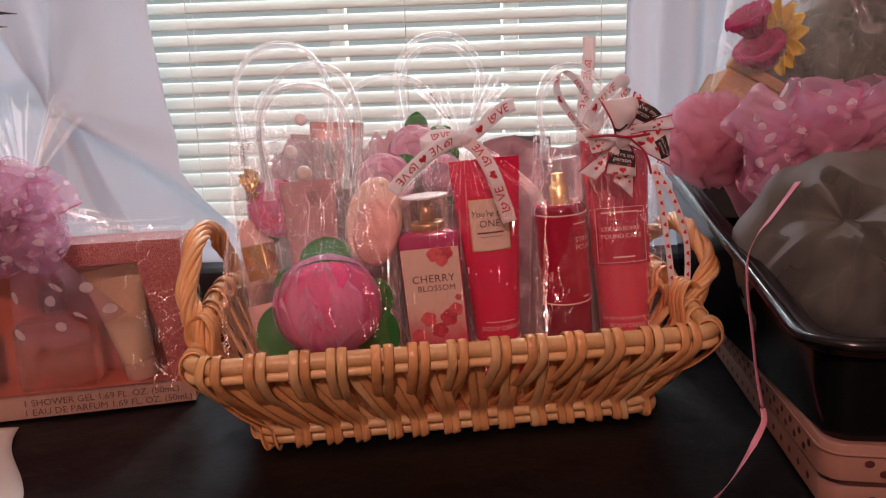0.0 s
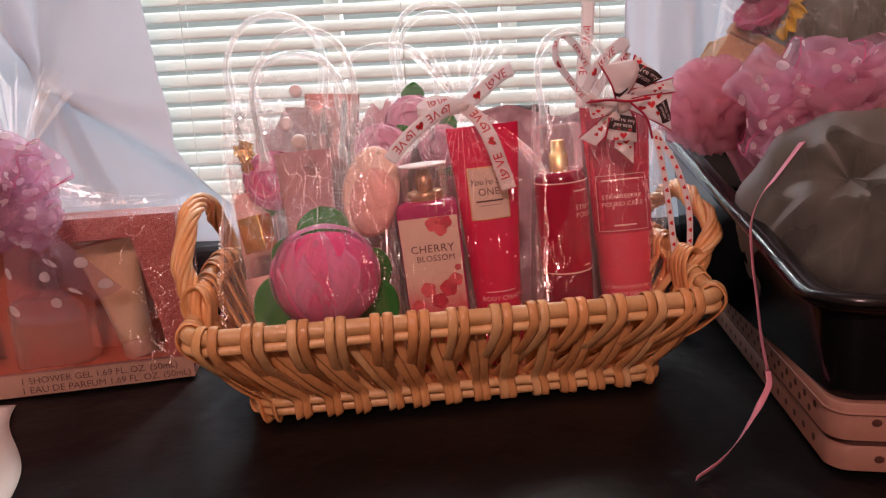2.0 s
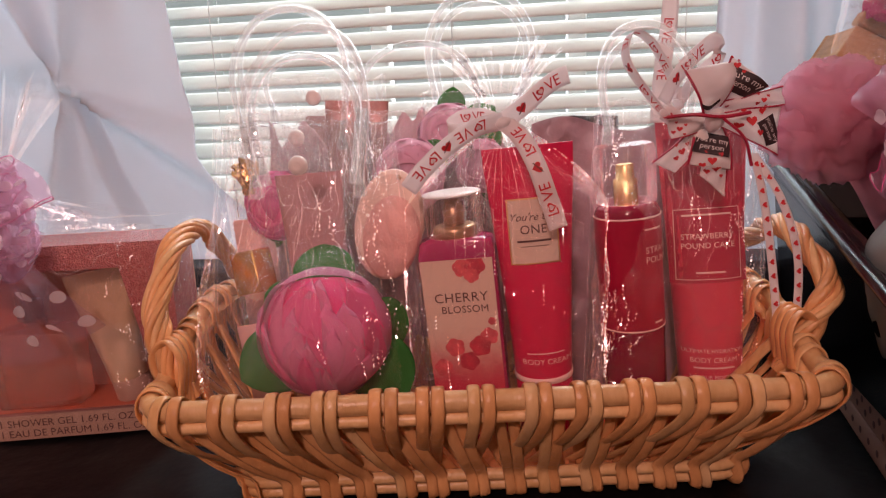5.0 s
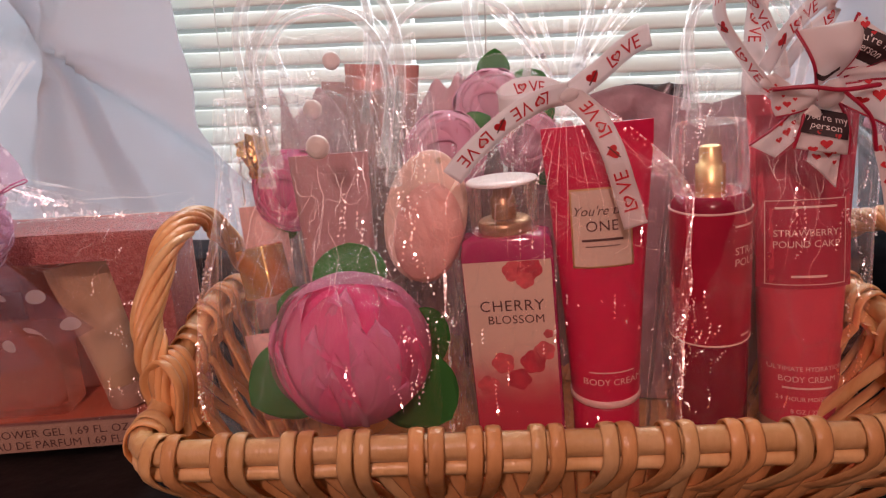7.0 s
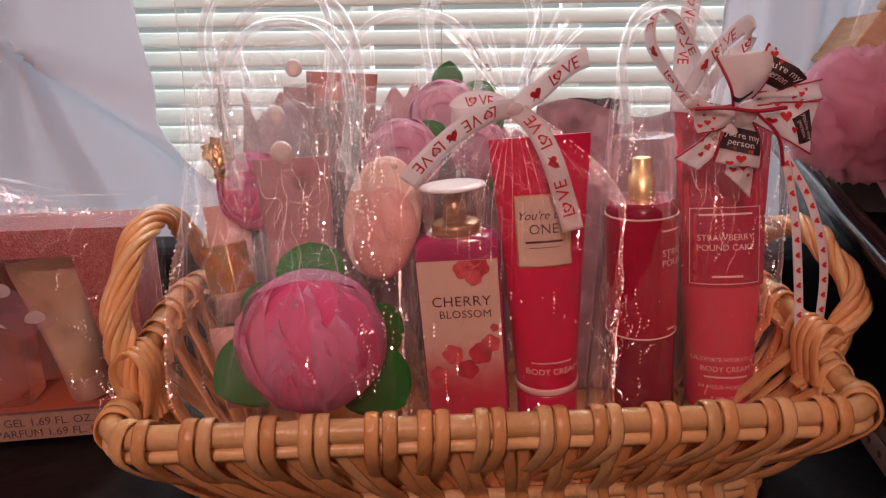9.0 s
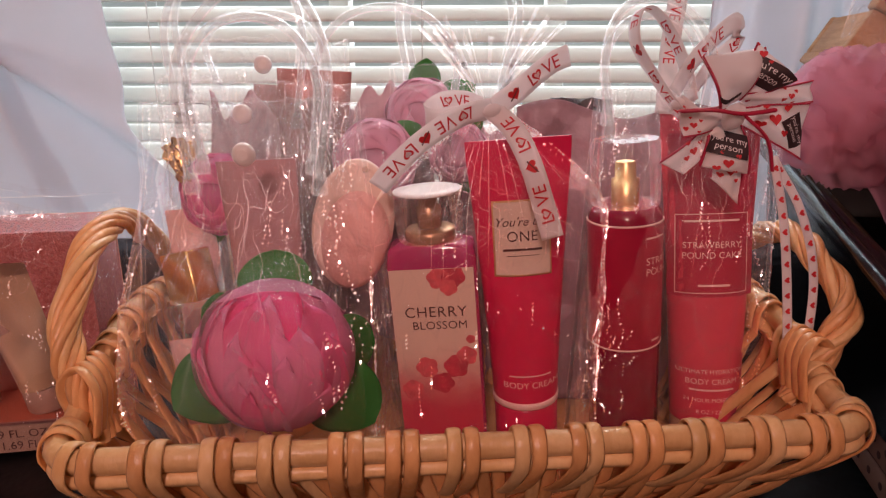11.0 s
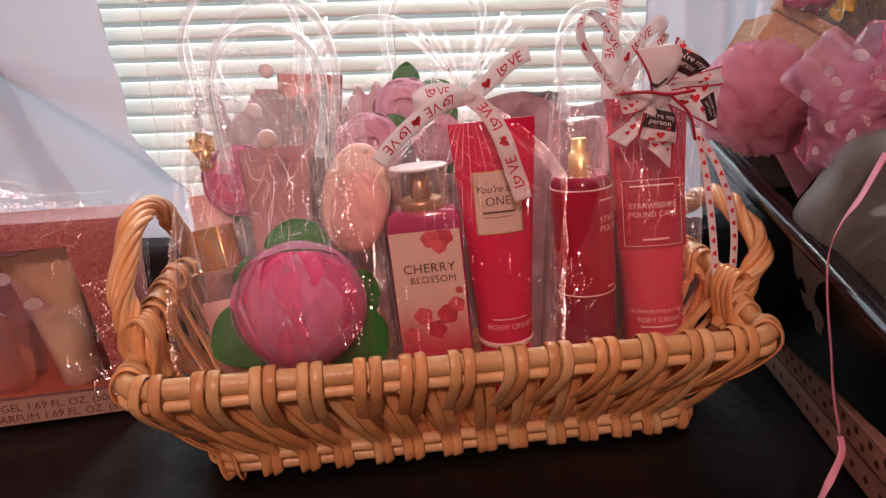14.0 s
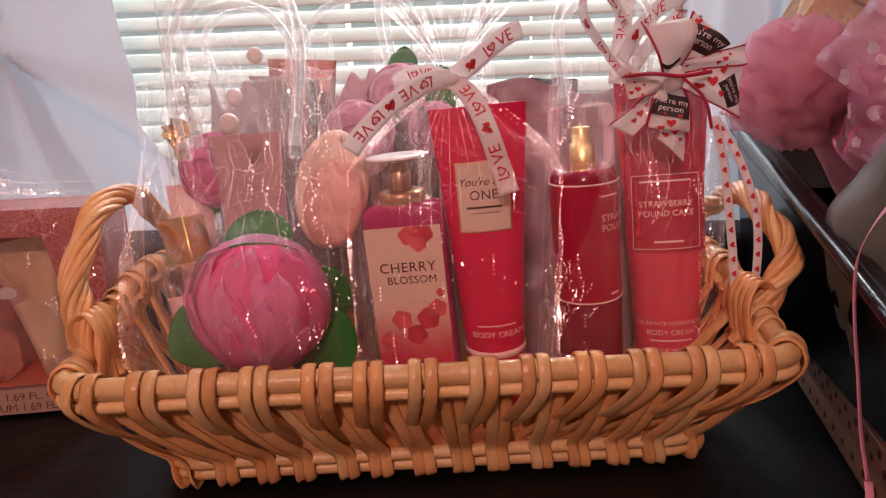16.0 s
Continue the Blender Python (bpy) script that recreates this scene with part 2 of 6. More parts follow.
def sweep(pts, r, sides=8, bm=None, closed=False, flat=1.0, up=(0, 0, 1)):
    """A rod along the points; r: one radius or one for each point; flat: thickness against width."""
    bm = bm or bmesh.new()
    pts = [Vector(p) for p in pts]
    n, rings, up = len(pts), [], Vector(up)
    for i, p in enumerate(pts):
        if closed:
            d = pts[(i + 1) % n] - pts[i - 1]
        else:
            d = pts[min(i + 1, n - 1)] - pts[max(i - 1, 0)]
        d.normalize()
        side = d.cross(up)
        if side.length < 1e-3:
            side = d.cross(Vector((0, 1, 0)))
        side.normalize()
        nrm = side.cross(d)
        up = nrm
        rr = r[i] if isinstance(r, (list, tuple)) else r
        rings.append([bm.verts.new(p + side * (rr * math.cos(a)) + nrm * (rr * flat * math.sin(a))) for a in [2 * math.pi * k / sides for k in range(sides)]])
    for i in range(n if closed else n - 1):
        a, b = rings[i], rings[(i + 1) % n]
        for k in range(sides):
            bm.faces.new((a[k], a[(k + 1) % sides], b[(k + 1) % sides], b[k]))
    if not closed:
        bm.faces.new([bm.verts.new(v.co) for v in reversed(rings[0])])
        bm.faces.new([bm.verts.new(v.co) for v in rings[-1]])
    return bm


def lathe(profile, sides=32, bm=None, sx=1.0, sy=1.0, cap=True):
    """A turned body from (radius, height) pairs."""
    bm = bm or bmesh.new()
    rings = []
    for r, z in profile:
        rings.append([bm.verts.new((r * sx * math.cos(a), r * sy * math.sin(a), z)) for a in [2 * math.pi * k / sides for k in range(sides)]])
    for a, b in zip(rings, rings[1:]):
        for k in range(sides):
            bm.faces.new((a[k], a[(k + 1) % sides], b[(k + 1) % sides], b[k]))
    if cap:
        bm.faces.new([bm.verts.new(v.co) for v in reversed(rings[0])])
        bm.faces.new([bm.verts.new(v.co) for v in rings[-1]])
    return bm


def loft(rings, bm=None, cap=True):
    """Skin through rings of points that have the same count."""
    bm = bm or bmesh.new()
    vs = [[bm.verts.new(p) for p in ring] for ring in rings]
    k = len(vs[0])
    for a, b in zip(vs, vs[1:]):
        for i in range(k):
            bm.faces.new((a[i], a[(i + 1) % k], b[(i + 1) % k], b[i]))
    if cap:
        bm.faces.new([bm.verts.new(v.co) for v in reversed(vs[0])])
        bm.faces.new([bm.verts.new(v.co) for v in vs[-1]])
    return bm


def sheet(fn, nu, nv, bm=None, thick=0.0, wrap=False):
    """A surface fn(u, v) over the unit square, with UVs in metres along it; thick gives it a back."""
    bm = bm or bmesh.new()
    uvl = bm.loops.layers.uv.verify()
    pts = [[Vector(fn(i / nu, j / nv)) for j in range(nv + 1)] for i in range(nu + 1)]
    lu, lv = [0.0], [0.0]
    jm, im = nv // 2, nu // 2
    for i in range(nu):
        lu.append(lu[-1] + (pts[i + 1][jm] - pts[i][jm]).length)
    for j in range(nv):
        lv.append(lv[-1] + (pts[im][j + 1] - pts[im][j]).length)
    vs = [[bm.verts.new(p) for p in row] for row in pts]
    made = []
    for i in range(nu):
        for j in range(nv):
            f = bm.faces.new((vs[i][j], vs[i + 1][j], vs[i + 1][j + 1], vs[i][j + 1]))
            for lp, (a, b) in zip(f.loops, ((i, j), (i + 1, j), (i + 1, j + 1), (i, j + 1))):
                lp[uvl].uv = (lu[a], lv[b])
            made.append(f)
    if thick:
        bm.normal_update()
        bmesh.ops.solidify(bm, geom=made, thickness=thick)
    return bm


def nz(x, y, z, s=1.0):
    return noise.noise(Vector((x * s, y * s, z * s)))


def text_mesh(body, size, depth=0.0003, align="CENTER", bend=None, slant=0.0, spacing=1.0):
    """Letters of Blender's built-in font as a mesh in the xz plane, facing -y; bend(x, z) gives y."""
    cu = bpy.data.curves.new("letters", "FONT")
    cu.body, cu.size, cu.align_x, cu.shear, cu.space_character = body, size, align, slant, spacing
    cu.extrude, cu.resolution_u = 0.0, 3
    tmp = new("letters", cu)
    me = bpy.data.meshes.new_from_object(tmp.evaluated_get(bpy.context.evaluated_depsgraph_get()))
    bpy.data.objects.remove(tmp)
    bpy.data.curves.remove(cu)
    bm = bmesh.new()
    bm.from_mesh(me)
    bpy.data.meshes.remove(me)
    bmesh.ops.triangulate(bm, faces=bm.faces[:])
    for v in bm.verts:
        x, z = v.co.x, v.co.y
        v.co = (x, bend(x, z) if bend else 0.0, z)
    return bm


def moved(bm, m):
    bmesh.ops.transform(bm, matrix=m, verts=bm.verts[:])
    return bm


# ---- the room ----
def room():
    W, Y0, Y1, H = 2.0, -2.2, 0.95, 2.4
    wx0, wx1, wz0, wz1 = -0.64, 0.58, 0.80, 2.0
    bm = box(-W, wx0, Y1, Y1 + 0.12, 0, H)
    box(wx1, W, Y1, Y1 + 0.12, 0, H, bm=bm)
    box(wx0, wx1, Y1, Y1 + 0.12, 0, wz0, bm=bm)
    box(wx0, wx1, Y1, Y1 + 0.12, wz1, H, bm=bm)
    solo("wall_north", bm, M["wall"], "taupe painted wall with a window in it", "wall", "structure", False)
    solo("wall_south", box(-W, W, Y0 - 0.1, Y0, 0, H), M["wall"], "plain taupe painted wall", "wall", "structure", False)
    solo("wall_west", box(-W - 0.1, -W, Y0 - 0.1, Y1 + 0.12, 0, H), M["wall"], "plain taupe painted wall", "wall", "structure", False)
    solo("wall_east", box(W, W + 0.1, Y0 - 0.1, Y1 + 0.12, 0, H), M["wall"], "plain taupe painted wall", "wall", "structure", False)
    solo("floor", box(-W - 0.1, W + 0.1, Y0 - 0.1, Y1 + 0.12, -0.1, 0), M["floor"], "dark wooden floor", "floor", "structure", False)
    solo("ceiling", box(-W - 0.1, W + 0.1, Y0 - 0.1, Y1 + 0.12, H, H + 0.1), M["white_paint"], "plain white ceiling", "ceiling", "structure", False)
    win = thing("window_1", "white-framed window with two upright bars, daylight behind", "window", kind="structure")
    fr = box(wx0, wx0 + 0.045, 1.0, 1.05, wz0, wz1, 0.003)
    box(wx1 - 0.045, wx1, 1.0, 1.05, wz0, wz1, 0.003, bm=fr)
    box(wx0 + 0.045, wx1 - 0.045, 1.0, 1.05, wz0, wz0 + 0.045, 0.003, bm=fr)
    box(wx0 + 0.045, wx1 - 0.045, 1.0, 1.05, wz1 - 0.045, wz1, 0.003, bm=fr)
    part("window_frame", fr, M["white_paint"], win)
    for x in (-0.152, 0.106):
        part("window_bar", box(x - 0.012, x + 0.012, 0.998, 1.03, wz0 + 0.046, wz1 - 0.046, 0.003), M["white_paint"], win)
    xs = (wx0 + 0.046, -0.165, 0.093, wx1 - 0.046)
    for a, b in ((xs[0], -0.165), (-0.139, 0.093), (0.119, xs[3])):
        g = part("pane", box(a, b, 1.012, 1.015, wz0 + 0.046, wz1 - 0.046), M["glass"], win, smooth=False)
        g.visible_shadow = False
    part("window_sill", box(wx0 - 0.03, wx1 + 0.03, 0.90, 0.998, wz0 - 0.03, wz0 - 0.003, 0.004), M["white_paint"], win)
    def lawn(u, v):
        y = 1.3 + 90 * v * v
        return ((u - 0.5) * (60 + 4 * y), y, -0.6 + max(0, y - 3.0) * 0.30 + 0.05 * nz(u * 40, y, 0, 0.5))
    solo("ground", sheet(lawn, 60, 60), M["grass"], "pale dry lawn rising outside the window", "ground", "structure")


room()


def blind():
    b = thing("window_blind", "white horizontal slatted blind, half open, covering the window", "blind")
    pitch, y = 0.0207, 0.905
    part("headrail", box(-0.50, 0.45, 0.885, 0.925, 1.93, 1.97, 0.003), M["white_paint"], b)
    tilt = radians(42)
    def slat(u, v):
        s = (v - 0.5) * 0.0255
        bow = 0.0016 * (1 - (2 * v - 1) ** 2)
        return ((u - 0.5) * 0.95 - 0.025, s * math.cos(tilt) - bow * math.sin(tilt), s * math.sin(tilt) + bow * math.cos(tilt))
    me = finish("slat", sheet(slat, 10, 6, thick=0.0004), M["slat"])
    for k in range(52):
        ob = new("slat", me)
        ob.parent = b
        ob.matrix_local = pose(0, y, 0.868 + k * pitch, random.uniform(-1.6, 1.6), random.uniform(-0.12, 0.12), 0)
    part("bottom_rail", box(-0.50, 0.45, 0.893, 0.917, 0.838, 0.852, 0.002), M["white_paint"], b)
    for x in (-0.335, -0.045, 0.215):
        for dy in (-0.0115, 0.0115):
            part("cord", sweep([(x, y + dy, 0.85), (x, y + dy, 1.4), (x, y + dy, 1.93)], 0.0006, 5), M["cord"], b)


blind()


def curtains():
    P = Vector((-0.497, 0, 1.052))
    def step(x):
        x = max(0.0, min(1.0, x))
        return x * x * (3 - 2 * x)
    def left(u, v):
        z = 1.95 - v * 1.25
        inner = float(np.interp(z, [0.70, 0.85, 0.91, 0.97, 1.05, 1.15, 1.95], [-0.22, -0.245, -0.298, -0.335, -0.352, -0.362, -0.35]))
        outer = -0.63 + 0.015 * math.sin(z * 9)
        x = outer + (inner - outer) * u
        # creases that run out from the gathered spot
        dx, dz = x - P.x, z - P.z
        rad = math.hypot(dx, dz)
        th = math.atan2(dz, dx)
        near = min(1, rad / 0.05)
        below = step((-0.56 - th) / 0.14) if th < 0 else 0.0
        below2 = step((-1.16 - th) / 0.16) if th < 0 else 0.0
        ridge = math.exp(-((th + 0.50) / 0.16) ** 2) * near
        up = math.exp(-((th - 1.95) / 0.13) ** 2) * near + 0.6 * math.exp(-((th - 1.35) / 0.15) ** 2) * near
        down = math.exp(-((th + 1.75) / 0.12) ** 2) * near
        knot = math.exp(-(rad / 0.022) ** 2)
        fold = 0.010 * math.sin(u * 19 + 0.8 * math.sin(z * 4)) * min(1, max(0.15, dz / 0.25))
        y = 0.845 + 1.3 * fold - 0.024 * ridge + 0.030 * below - 0.026 * below2 - 0.026 * up - 0.024 * down - 0.018 * knot
        y += 0.006 * nz(x, z, 0, 8) + 0.0025 * nz(x, z, 5, 25)
        return (x, min(y, 0.884), z)
    c = thing("curtain", "white satin curtain, gathered aside and creased, beside the window", "curtain", group="window curtains")
    part("cloth", sheet(left, 110, 150, thick=0.0012), M["curtain"], c)
    def right(u, v):
        z = 1.95 - v * 1.2
        low = max(0, 1.12 - z)
        inner = 0.240 - 0.01 * min(low, 0.1)
        x = inner + u * (0.42 + 0.25 * low)
        ph = u * 26 - 5.0 * (z - 1.1) * (0.3 + u)
        y = 0.858 + 0.020 * math.sin(ph) + 0.009 * math.sin(2.3 * ph + 1) + 0.004 * nz(x, z, 3, 10)
        return (x, min(y, 0.884), z)
    c = thing("curtain", "white satin curtain hanging in slanting folds beside the window", "curtain", group="window curtains")
    part("cloth", sheet(right, 120, 90, thick=0.0012), M["curtain"], c)
    rod = thing("curtain_rod", "white curtain rod over the window", "curtain rod")
    part("rod", sweep([(-0.78, 0.86, 1.965), (0, 0.86, 1.965), (0.78, 0.86, 1.965)], 0.009, 12), M["white_paint"], rod)
    for x in (-0.72, 0.72):
        part("bracket", box(x - 0.01, x + 0.01, 0.87, 0.949, 1.955, 1.975, 0.002), M["white_paint"], rod)


curtains()


def table():
    t = thing("table", "folding table under a black plastic tablecloth", "table")
    part("tabletop", box(-0.82, 0.82, 0.26, 0.83, TABLE - 0.040, TABLE - 0.006, 0.006), M["table"], t)
    for x in (-0.75, 0.75):
        for y in (0.32, 0.77):
            part("leg", sweep([(x, y, 0.0), (x, y, 0.4), (x, y, TABLE - 0.041)], 0.014, 12), M["table"], t)
    def drape(u, v):
        x = (u - 0.5) * 1.70
        s = v * 1.0
        if s < 0.6:
            y, z = 0.835 - s, TABLE - 0.002
        else:
            y, z = 0.235 - 0.01 * math.sin(x * 30) * min(1, (s - 0.6) / 0.2), TABLE - 0.002 - (s - 0.6)
        w = 0.0022 * nz(x, y, z, 7) + 0.0012 * nz(x, y + 3, z, 24)
        w = min(w, 0.0012) if s < 0.6 else w
        return (x, y, z + (w if s < 0.6 else 0))
    solo("tablecloth", sheet(drape, 200, 110, thick=0.0006), M["tablecloth"], "black plastic tablecloth, slightly wrinkled, spread over the table", "tablecloth")
    def ledge(u, v):
        x = -0.62 + u * 0.92
        a = [(0.775, TABLE), (0.772, 0.80), (0.776, 0.842), (0.784, 0.847), (0.832, 0.847), (0.838, 0.80), (0.838, TABLE)]
        k = v * (len(a) - 1)
        i = min(int(k), len(a) - 2)
        y = a[i][0] + (a[i + 1][0] - a[i][0]) * (k - i)
        z = a[i][1] + (a[i + 1][1] - a[i][1]) * (k - i)
        return (x, y + 0.004 * nz(x, z, 0, 18), max(TABLE, z + 0.0025 * nz(x, y, 2, 15)))
    solo("covered_riser", sheet(ledge, 90, 36, thick=0.001), M["navy_cloth"], "low display riser draped in dark cloth behind the basket", "riser")

    def runner(u, v):
        """Its edge swings in towards the front; it ends where the gift box stands."""
        y = 0.245 + v * 0.300
        x1 = -0.400 + 0.62 * max(0.0, 0.56 - y) - 0.006 * math.sin(y * 40)
        x = -0.80 + (x1 + 0.80) * u
        y = min(y, 0.590 + 0.222 * (x + 0.250))
        return (x, y, TABLE + 0.0022 + 0.0008 * nz(x, y, 5, 20))
    solo("white_runner", sheet(runner, 40, 40, thick=0.0008), M["white_cloth"], "white cloth runner lying on the black tablecloth", "table runner")


table()

# ---- the wicker basket ----
BASKET = pose(-0.0035, 0.597, TABLE + 0.002, 0, 0, 6.7)


def basket():
    b = thing("wicker_basket", "honey-coloured wicker basket with twisted handles, filled with wrapped gifts", "basket", BASKET)
    RX, RY, BX, BY, Hr = 0.204, 0.128, 0.168, 0.089, 0.0865
    def line(hx, hy, r):
        """A rectangle with round corners, walked in the same steps whatever its size."""
        pts, n_long, n_short, n_arc = [], 60, 36, 10
        for cx, cy, a0, nn, step in ((hx - r, hy - r, 0, n_long, (-1, 0)), (-hx + r, hy - r, 90, n_short, (0, -1)), (-hx + r, -hy + r, 180, n_long, (1, 0)), (hx - r, -hy + r, 270, n_short, (0, 1))):
            for k in range(n_arc):
                a = radians(a0 + 90 * k / n_arc)
                pts.append((cx + r * math.cos(a), cy + r * math.sin(a)))
            a = radians(a0 + 90)
            ex, ey = cx + r * math.cos(a), cy + r * math.sin(a)
            run = 2 * (hx - r) if step[0] else 2 * (hy - r)
            for k in range(nn):
                pts.append((ex + step[0] * run * k / nn, ey + step[1] * run * k / nn))
        L = [0.0]
        for p, q in zip(pts, pts[1:] + pts[:1]):
            L.append(L[-1] + math.hypot(q[0] - p[0], q[1] - p[1]))
        return pts, L
    top, TL = line(RX, RY, 0.020)
    bot, _ = line(BX, BY, 0.020)
    def at(tab, f):
        s = (f % 1.0) * TL[-1]
        i = min(int(np.searchsorted(TL, s, side="right")) - 1, len(top) - 1)
        u = (s - TL[i]) / (TL[i + 1] - TL[i])
        p, q = tab[i], tab[(i + 1) % len(tab)]
        return p[0] + (q[0] - p[0]) * u, p[1] + (q[1] - p[1]) * u
    def rise(x, y):
        """The ends of the rim sweep up to the handles."""
        k = max(0.0, min(1.0, (abs(x) - 0.180) / 0.02))
        t = max(0.0, 1 - ((y - 0.01) / 0.105) ** 2)
        return 0.030 * k * k * t
    def normal(f):
        a, c = at(top, f - 0.002), at(top, f + 0.002)
        d = Vector((c[1] - a[1], a[0] - c[0], 0))
        return d.normalized()
    def rimpt(f, out=0.0, dz=0.0):
        x, y = at(top, f)
        return Vector((x, y, Hr + rise(x, y) + dz)) + normal(f) * out
    def basept(f, out=0.0, z=0.006):
        x, y = at(bot, f)
        return Vector((x, y, z)) + normal(f) * out
    n = 240
    for name, out, dz, r in (("rim_rod", 0.002, -0.0014, 0.0066), ("rim_rod", -0.003, -0.010, 0.0045), ("rim_rod", 0.0042, -0.0105, 0.0040)):
        part(name, sweep([rimpt(i / n, out, dz) for i in range(n)], r, 8, closed=True), M["wicker_pale"], b)
    for z, out in ((0.007, 0.0), (0.015, 0.002)):
        part("base_rod", sweep([basept(i / n, out, z) for i in range(n)], 0.0042, 8, closed=True), M["wicker_pale"], b)
    def floor_fn(u, v):
        return ((u - 0.5) * 2 * BX * 0.97, (v - 0.5) * 2 * BY * 0.96, 0.008 + 0.0016 * math.sin(u * 150) * math.sin(v * 90))
    part("woven_floor", sheet(floor_fn, 90, 50, thick=0.003), M["wicker"], b)
    def outward(g):
        return tuple(normal(g))
    N = 43
    def strip(pts, g, r, steps, pale=0.3):
        """A flat split cane; it turns with the basket's side."""
        mm = M["wicker_pale"] if random.random() < pale else M["wicker"]
        part("cane", sweep(curve_points(pts, steps), r, 8, flat=0.27, up=outward(g)), mm, b)
    for k in range(N):
        f = (k + 0.5) / N
        jit = random.uniform(-0.0020, 0.0020) / TL[-1]
        slope = random.uniform(0.36, 0.50) / N
        gap = random.uniform(0.0080, 0.0094)
        for strand in (-0.5, 0.5):
            r = random.uniform(0.0036, 0.0041)
            off = strand * gap / TL[-1]
            # over the rim, slanting down the outside and in behind the base rods
            g = f + off + jit
            h = g - slope
            pts = [rimpt(g, -0.0085, -0.016), rimpt(g, -0.0072, 0.001), rimpt(g, 0.0020, 0.0068), rimpt(g, 0.0095, 0.0005), rimpt(g - 0.03 * slope, 0.0092, -0.012)]
            a, e = rimpt(g - 0.10 * slope, 0.0074, -0.019), basept(h, -0.0035, 0.020)
            pts += [a.lerp(e, 0.25) + normal(g) * 0.001, a.lerp(e, 0.5), a.lerp(e, 0.78), e]
            strip(pts, g, r, 26)
            # from behind the rim rods, slanting the other way, out and down over the base
            g = f + 0.5 / N + off * 0.95 - 0.35 * slope - jit
            h = g + 0.85 * slope
            a, e = rimpt(g, -0.0055, -0.018), basept(h, 0.0066, 0.019)
            mid = a.lerp(e, 0.45) + normal(g) * 0.0045
            pts = [rimpt(g, -0.0090, -0.006), a, mid, a.lerp(e, 0.75) + normal(g) * 0.0035, e, basept(h + 0.16 * slope, 0.0066, 0.008), basept(h + 0.22 * slope, 0.0030, 0.0008), basept(h + 0.24 * slope, -0.008, 0.004)]
            strip(pts, g, r * 0.98, 24, 0.12)
            # the same canes on the inside, slanting to the floor
            g = f + off + jit
            if strand > 0 and abs(at(top, g)[0]) > RX - 0.012:
                continue
            a, e = rimpt(g, -0.0088, -0.014), basept(g + 0.95 / N, -0.008, 0.010)
            strip([a, a.lerp(e, 0.5) - normal(g) * 0.002, e], g, r * 1.2, 10)
    # twisted handles on the short ends
    for sx in (-1, 1):
        top_z, spread, reach, foot = (0.171, 0.074, 0.214, 0.206) if sx < 0 else (0.157, 0.066, 0.228, 0.212)
        arch = [(sx * 0.194, -spread - 0.010, 0.072), (sx * foot, -spread - 0.010, 0.103), (sx * reach, -spread, 0.128), (sx * reach, -spread * 0.55, top_z - 0.010), (sx * reach, 0.000, top_z), (sx * reach, spread * 0.55, top_z - 0.012), (sx * (reach - 0.004), spread, 0.128), (sx * (foot - 0.002), spread + 0.010, 0.103), (sx * 0.194, spread + 0.010, 0.072)]
        mid = curve_points(arch, 90)
        h = part("handle", sweep(mid, 0.0042, 8), M["wicker"], b, "twisted cane handle")
        # three bundles of split canes wound round each other
        for s in range(9):
            pts, rad = [], []
            turn, fan_out = (s // 3) * math.pi * 2 / 3, (s % 3 - 1)
            for i, p in enumerate(mid):
                d = (mid[min(i + 1, 90)] - mid[max(i - 1, 0)]).normalized()
                e1 = d.cross(Vector((sx, 0, 0))).normalized()
                e2 = d.cross(e1)
                a = i / 90 * 2 * math.pi * 3.0 + turn + fan_out * (0.52 + 0.10 * math.sin(i * 0.19 + s))
                w = (0.0053 if fan_out else 0.0066) * (1 + 0.07 * math.sin(i * 0.33 + 2 * s)) * (1 if 6 < i < 84 else 0.8)
                pts.append(p + e1 * (w * math.cos(a)) + e2 * (w * math.sin(a)))
                rad.append(0.0027 * (1 + 0.10 * math.sin(i * 0.21 + 3 * s)))
            part("cane", sweep(pts, rad, 7), M["wicker_pale"] if s % 4 == 1 else M["wicker"], h)
        # cane lashed round each foot of the handle
        for fy in (-spread - 0.010, spread + 0.006):
            for k in range(4):
                dy = (k - 1.5) * 0.0066
                loop = [(sx * 0.194, fy + dy - 0.004, 0.080), (sx * 0.193, fy + dy, 0.102), (sx * 0.201, fy + dy + 0.003, 0.1145), (sx * 0.2115, fy + dy + 0.006, 0.106), (sx * 0.2115, fy + dy + 0.009, 0.090), (sx * 0.200, fy + dy + 0.012, 0.070)]
                part("lashing", sweep(curve_points(loop, 20), 0.0040, 8, flat=0.42, up=(-sx, 0, 0)), M["wicker"], h)


basket()

# ---- materials of the gifts ----
M["red_plastic"] = mat("red_tube", (0.64, 0.010, 0.075), 0.28, var=0.08, scale=30, bump=0.03, bscale=300)
M["pink_red"] = mat("rose_red_tube", (0.66, 0.050, 0.095), 0.34, var=0.08, scale=30, bump=0.03, bscale=300)
M["wine"] = mat("wine_label", (0.44, 0.012, 0.05), 0.35, var=0.08, scale=30)
M["deep_red"] = mat("deep_red_label", (0.40, 0.010, 0.045), 0.30, var=0.10, scale=30, bump=0.02)
M["red_liquid"] = mat("red_liquid", (0.30, 0.012, 0.045), 0.12, trans=0.12, var=0.05, scale=20)
M["rose_liquid"] = mat("pink_liquid", (0.62, 0.055, 0.20), 0.1, trans=0.35, var=0.05, scale=20)
M["cream_label"] = mat("cream_label", (0.70, 0.52, 0.41), 0.5, var=0.05, scale=60)
M["pink_label"] = mat("pink_label", (0.82, 0.47, 0.42), 0.5, var=0.05, scale=60)
